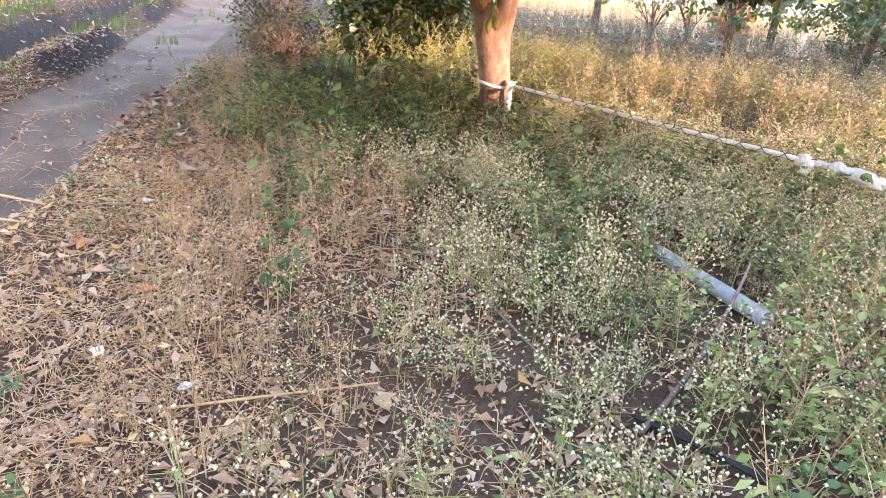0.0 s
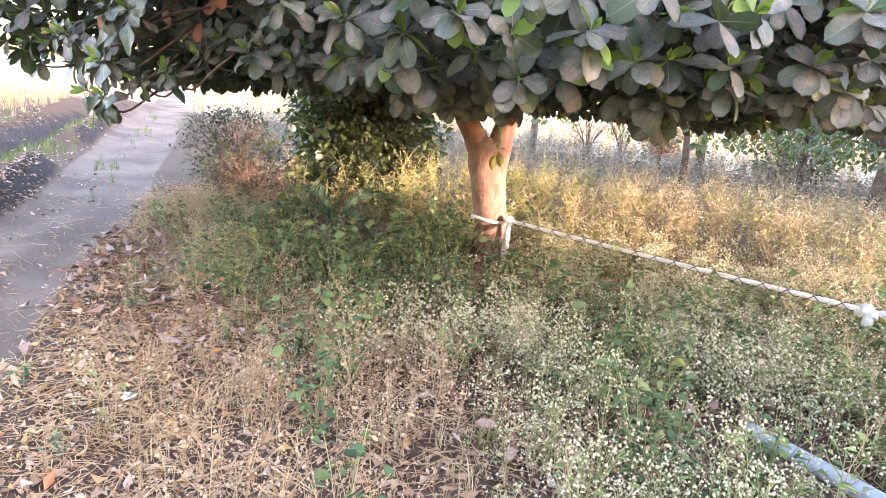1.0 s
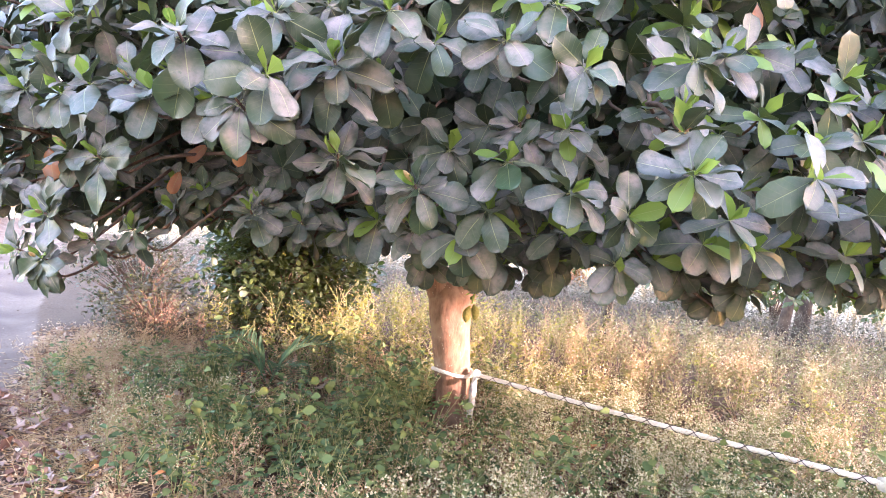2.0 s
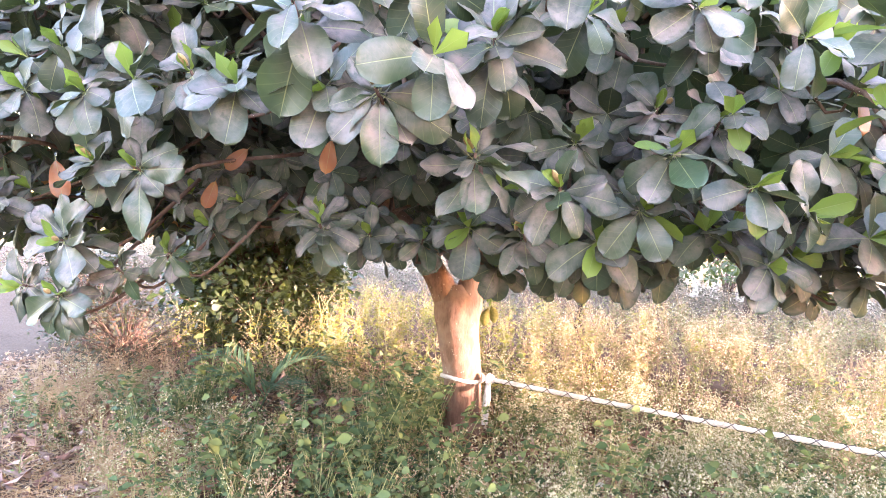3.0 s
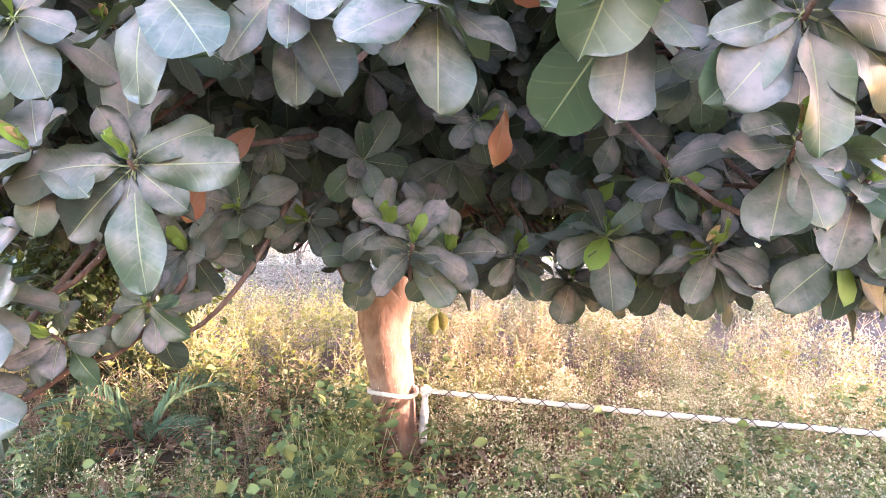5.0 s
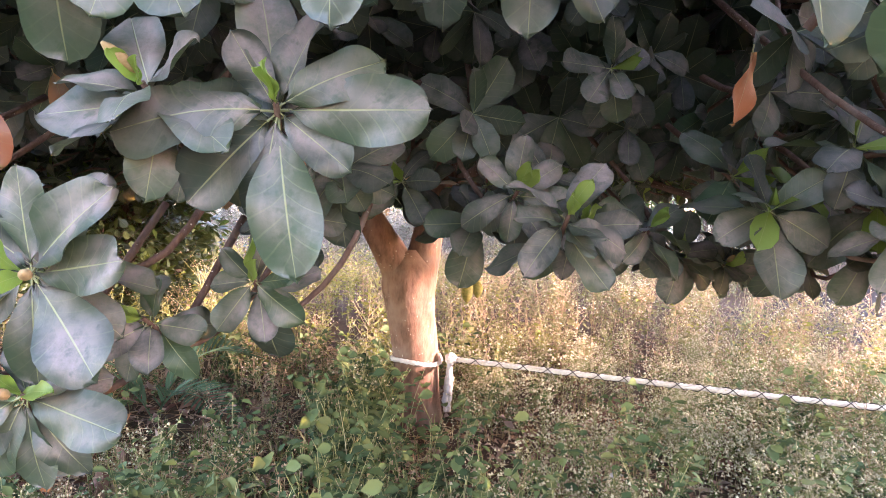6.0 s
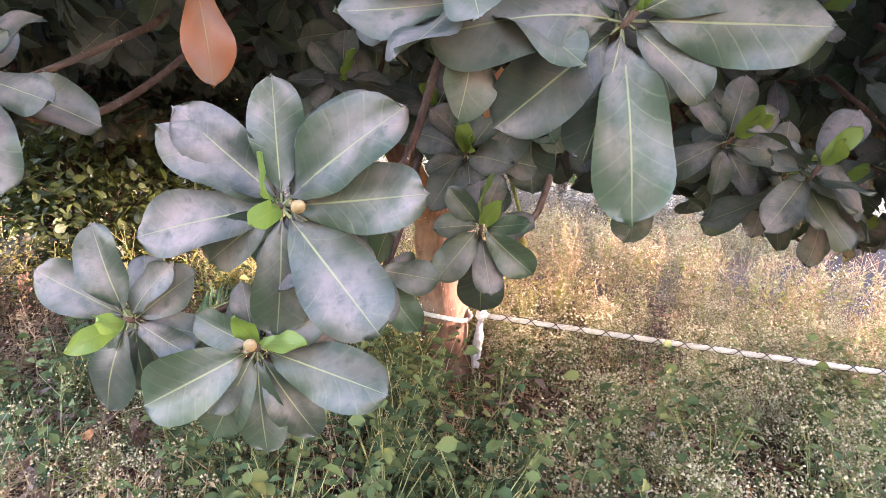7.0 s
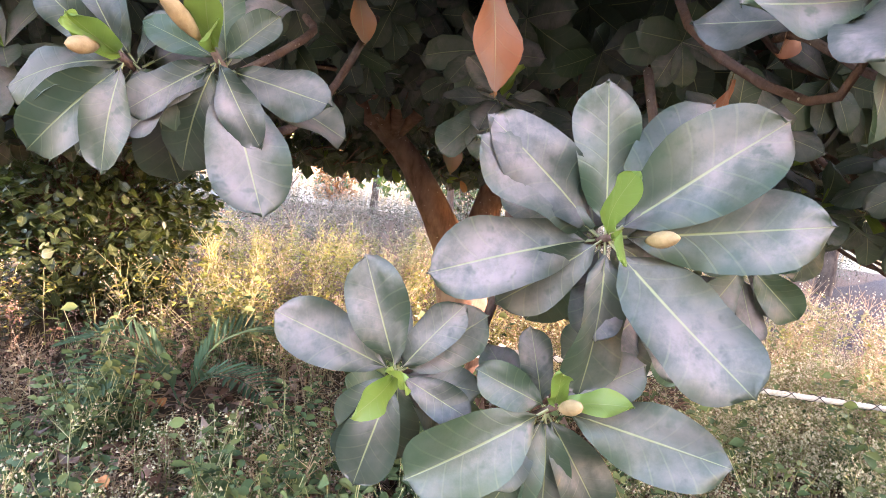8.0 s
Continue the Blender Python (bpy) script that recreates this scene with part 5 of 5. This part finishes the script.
M_TAN = solid("tan_leaf", (0.42, 0.26, 0.13), (0.58, 0.40, 0.24))
M_PALE = solid("bleached_leaf", (0.55, 0.50, 0.46), (0.72, 0.68, 0.64))
M_ORANGE = solid("orange_dead_leaf", (0.52, 0.15, 0.05), (0.62, 0.30, 0.10))
M_PINK = solid("pinkish_dead_leaf", (0.42, 0.22, 0.17), (0.58, 0.38, 0.30))
M_HOSE = solid("black_hose", (0.018, 0.018, 0.02), (0.035, 0.034, 0.034), 0.5)
M_STICK = bark_material("grey_stick_bark", (0.12, 0.08, 0.065), (0.30, 0.22, 0.18), 45)
FALLEN = (
    (2.24, -3.51, 0.15, M_TAN, 0.6, "large curled tan leaf lying on the weeds"), (-0.02, -4.32, 0.085, M_PALE, 1.2, "bleached pale leaf lying on the litter"),
    (0.32, -4.29, 0.06, M_PALE, 2.6, "bleached pale leaf lying on the litter"), (1.53, -3.81, 0.08, M_PINK, 0.3, "pinkish dead leaf lying on the weeds"),
    (0.20, -2.64, 0.065, M_PALE, 1.9, "bleached pale leaf lying on the litter"), (-1.22, -1.96, 0.08, M_ORANGE, 2.2, "bright orange dead leaf lying in the weeds"),
    (-1.79, -0.88, 0.10, M_ORANGE, 0.4, "bright orange dead leaf lying in the weeds"), (-1.61, -0.06, 0.09, M_ORANGE, 3.0, "bright orange dead leaf lying in the weeds"),
    (0.52, -2.85, 0.11, M_PINK, 1.1, "pinkish dead leaf lying on the weeds"), (0.62, -2.95, 0.10, M_PINK, 2.8, "pinkish dead leaf lying on the weeds"),
    (-0.02, -3.98, 0.07, M_TAN, 2.0, "curled tan leaf lying on the litter"), (-0.19, -3.92, 0.12, M_ORANGE, 1.5, "bright orange dead leaf lying on the litter"),
    (0.90, -4.12, 0.10, M_TAN, 0.9, "curled tan leaf lying on the litter"), (-0.91, -3.23, 0.09, M_PALE, 0.2, "bleached pale leaf lying on the litter"),
    (0.72, -1.05, 0.08, M_PALE, 1.4, "bleached pale leaf lying on the weeds"), (0.95, -0.65, 0.09, M_ORANGE, 2.4, "bright orange dead leaf lying in the weeds"),
)
for k, (x, y, length, mat, turn, label) in enumerate(FALLEN):
    V, F, uv = leaf_blade(length, length * 0.52, 6, 4, 0.35, 0.25, 0.5, 0.1, 0.05, 600 + k)
    ob = put("fallen_leaf", mesh_of("fallen_leaf", V, F, [mat], None, uv))
    ob.matrix_world = Matrix.LocRotScale((x, y, ground_height(x, y) + (0.17 if "in the weeds" in label else 0.055 if "weeds" in label else 0.035)), Euler((0.2, 0.25 * math.sin(3 * k), turn)), None)
    tagged(ob, label, "leaf", "fallen leaves")


def lying(name, pts, radii, mat, label, category, group=""):
    P = spline(pts, 16)
    V, F = tube(P - P[0], np.interp(np.linspace(0, 1, 16), np.linspace(0, 1, len(radii)), radii), 9, 0.05, 5)
    ob = put(name, mesh_of(name, V, F, [mat]))
    ob.location = P[0]
    return tagged(ob, label, category, group)


lying("fallen_branch", [(1.62, -3.88, 0.02), (1.72, -3.59, 0.05), (1.81, -3.30, 0.11), (1.89, -3.01, 0.21), (1.92, -2.87, 0.27)], [0.010, 0.0085, 0.007, 0.004], M_STICK, "bent grey dry branch lying across the weeds", "branch")
lying("dry_stalk", [(-1.79, -3.45, 0.02), (-1.51, -3.46, 0.035), (-1.26, -3.42, 0.025)], [0.006, 0.007, 0.004], M_STRAW, "pale dry stalk lying at the edge of the track", "stalk", "dry stalks")
lying("dry_stalk", [(-1.58, -3.71, 0.02), (-1.33, -3.69, 0.035), (-1.11, -3.61, 0.025)], [0.006, 0.007, 0.004], M_STRAW, "pale dry stalk lying at the edge of the track", "stalk", "dry stalks")
lying("dry_stalk", [(0.94, -3.30, 0.03), (1.09, -3.47, 0.04), (1.25, -3.62, 0.03)], [0.005, 0.006, 0.003], M_STICK, "grey dry stalk lying among the weeds", "stalk", "dry stalks")
lying("dry_stalk", [(0.28, -4.46, 0.03), (0.51, -4.29, 0.04), (0.81, -4.03, 0.03)], [0.004, 0.005, 0.003], M_STRAW, "pale dry stalk lying on the litter", "stalk", "dry stalks")
for k in range(3):
    lying("drip_hose", [(1.59 + 0.03 * k, -3.81, 0.02), (1.76 + 0.04 * k, -3.88 - 0.012 * k, 0.035), (2.11 + 0.05 * k, -4.00, 0.02)], [0.0075, 0.0075], M_HOSE, "thin black irrigation hose lying on the soil", "hose", "drip hoses")


def palm_seedling(x, y):
    ob = empty("palm_seedling", (x, y, ground_height(x, y)))
    tagged(ob, "young palm with stiff grey-green feather fronds among weeds", "palm")
    rng = np.random.default_rng(77)
    m = M_BLUEGREEN
    for k, (az, lift) in enumerate(((2.75, 0.34), (0.45, 0.36), (3.9, 0.28), (5.4, 0.24))):
        sh = Shape()
        d = np.array((math.cos(az), math.sin(az), 0))
        R = spline([(0, 0, 0.0), d * 0.14 + (0, 0, lift * 0.75), d * 0.36 + (0, 0, lift), d * 0.58 + (0, 0, lift * 0.8)], 27)
        sh.add(*tube(R, np.linspace(0.005, 0.0015, 27), 5))
        for i in range(4, 27):
            t = R[i] - R[i - 1]
            t /= np.linalg.norm(t)
            side = np.cross(t, (0, 0, 1))
            for sg in (-1, 1):
                L = 0.20 * math.sin(0.5 + 2.2 * i / 27)
                V, F, uv = leaf_blade(L, 0.016, 4, 2, 0.5, 0.10, 0.4, 0.0)
                V = V @ frame_of(side * sg + t * 0.8 + np.array((0, 0, 0.30)) + rng.normal(0, 0.06, 3)).T + R[i]
                sh.add(V, F, uv)
        put("frond", sh.mesh("frond", [m]), ob)
    return ob


palm_seedling(-1.52, 0.22)


def single_weed(name, kinds, mats, x, y, size, k, label, group):
    V, F, uv, mi = kinds[k % len(kinds)]
    ob = put(name, mesh_of(name, V * size, F, mats, mi, uv))
    ob.matrix_world = Matrix.LocRotScale((x, y, ground_height(x, y)), Euler((0, 0, 1.7 * k)), None)
    return tagged(ob, label, "weed", group)


for k, (x, y) in enumerate(((0.04, -3.22), (-0.40, -3.87), (1.09, -4.18), (1.50, -4.09), (-0.88, -3.58), (1.39, -3.92), (-1.36, -3.25), (-0.14, -4.60), (1.71, -4.18))):
    single_weed("feathery_weed", FEATHER, [M_STEM_GREEN, M_HEAD, M_BLUEGREEN], x, y, 0.75 + 0.12 * (k % 4), k, "blue-green feathery weed growing in the litter", "feathery weeds")
BIG_WEEDS = [flower_weed(0.80, 14, 70, 30, 700, 0.3, 0.06, 0.007), flower_weed(0.66, 12, 60, 40, 701, 0.35, 0.06, 0.007)]
for k, (x, y) in enumerate(((2.35, 0.55), (2.75, 1.25), (2.05, 1.0), (3.1, 0.2), (2.6, 2.3), (3.4, 1.6), (1.9, 2.0), (2.9, -0.5), (-1.3, -1.9), (-1.75, -1.2), (-1.05, -2.1))):
    single_weed("tall_weed", BIG_WEEDS, [M_STEM_GREEN, M_HEAD, M_LEAFLET_YELLOW], x, y, (0.7 + 0.1 * (k % 4)) * (0.55 if x < 0 else 1), k, "tall branching weed with pale flower sprays", "tall weeds")
RED_WEEDS = [flower_weed(0.45, 6, 60, 20, 710, 0.12, 0.045, 0.008), flower_weed(0.38, 5, 50, 16, 711, 0.12, 0.045, 0.008)]
M_RUST = plant_material("rusty_seed_head", [(0.22, 0.12, 0.08), (0.34, 0.20, 0.14)], trans=0.1)
for k, (x, y) in enumerate(((-2.34, 0.75), (-2.15, 0.45), (-2.5, 0.35), (-2.05, 0.9), (-2.7, 0.9))):
    single_weed("rusty_weed", RED_WEEDS, [M_RUST, M_RUST, M_RUST], x, y, 0.8 + 0.1 * (k % 3), k, "withered rust-brown weed spike standing in green weeds", "rusty weeds")

# sparser growth past the places that the path goes by
sow("outer_weeds", FAR_WEEDS, [M_STEM_DRY, M_HEAD, M_LEAFLET], 3400, (-3.0, 14.0, -14.0, 4.0), lambda x, y, t, b, f: edge_free(x, y, t, b, f) * np.clip(sstep(x, 3.0, 4.2) + sstep(-y, 4.9, 5.9), 0, 1) * 0.55, (0.5, 1.0), 18, "dry weeds between the orchard trees", "weeds")
sow("outer_litter", LITTER, [M_LITTER], 9000, (-4.0, 9.0, -11.0, 2.0), lambda x, y, t, b, f: (1 - 0.9 * t) * np.clip(sstep(x, 2.8, 4.0) + sstep(-y, 4.9, 5.9), 0, 1) * 0.6, (0.9, 1.6), 19, "dry fallen leaves under the orchard trees", "leaf litter", flat=True, lift=0.012)


def bare_shrub(x, y, height, seed):
    ob = empty("bare_shrub", (x, y, ground_height(x, y)))
    tagged(ob, "leafless grey shrub at the edge of the bright field", "shrub", "bare shrubs")
    rng = np.random.default_rng(seed)
    for k in range(9):
        a = rng.uniform(0, 6.283)
        e = np.array((math.cos(a) * 0.5, math.sin(a) * 0.5, 1.0)) * height * rng.uniform(0.6, 1.0)
        P = spline([(0, 0, -0.05), e * (0.3, 0.3, 0.5), e], 8)
        sh = Shape()
        sh.add(*tube(P, np.linspace(0.022, 0.006, 8), 6, 0.05, k))
        for j in range(5):
            b = P[int(rng.integers(2, 7))]
            t = b + rng.normal(0, 0.22, 3) * height + np.array((0, 0, 0.25 * height))
            sh.add(*tube(spline([b, 0.5 * (b + t) + rng.normal(0, 0.04, 3), t], 5), np.linspace(0.009, 0.003, 5), 4, caps=False))
        put("stem", sh.mesh("stem", [M_TWIG]), ob)
    return ob


for k, (x, y, h) in enumerate(((0.3, 12.6, 1.5), (1.2, 13.0, 1.3), (6.3, 9.6, 1.4), (8.4, 7.2, 1.5))):
    bare_shrub(x, y, h, 900 + k)
bush("dry_bush", 2.1, 11.6, 84, 1.6, 0.5, 260, 0.11, M_LEAF_ORANGE_FAR, "shrub with rusty dry leaves at the field's edge", 0.3, 0.5)
bush("leafy_bush", 4.6, 9.8, 85, 1.5, 0.9, 500, 0.09, M_BUSH, "green shrub at the far edge of the orchard", 0.2)
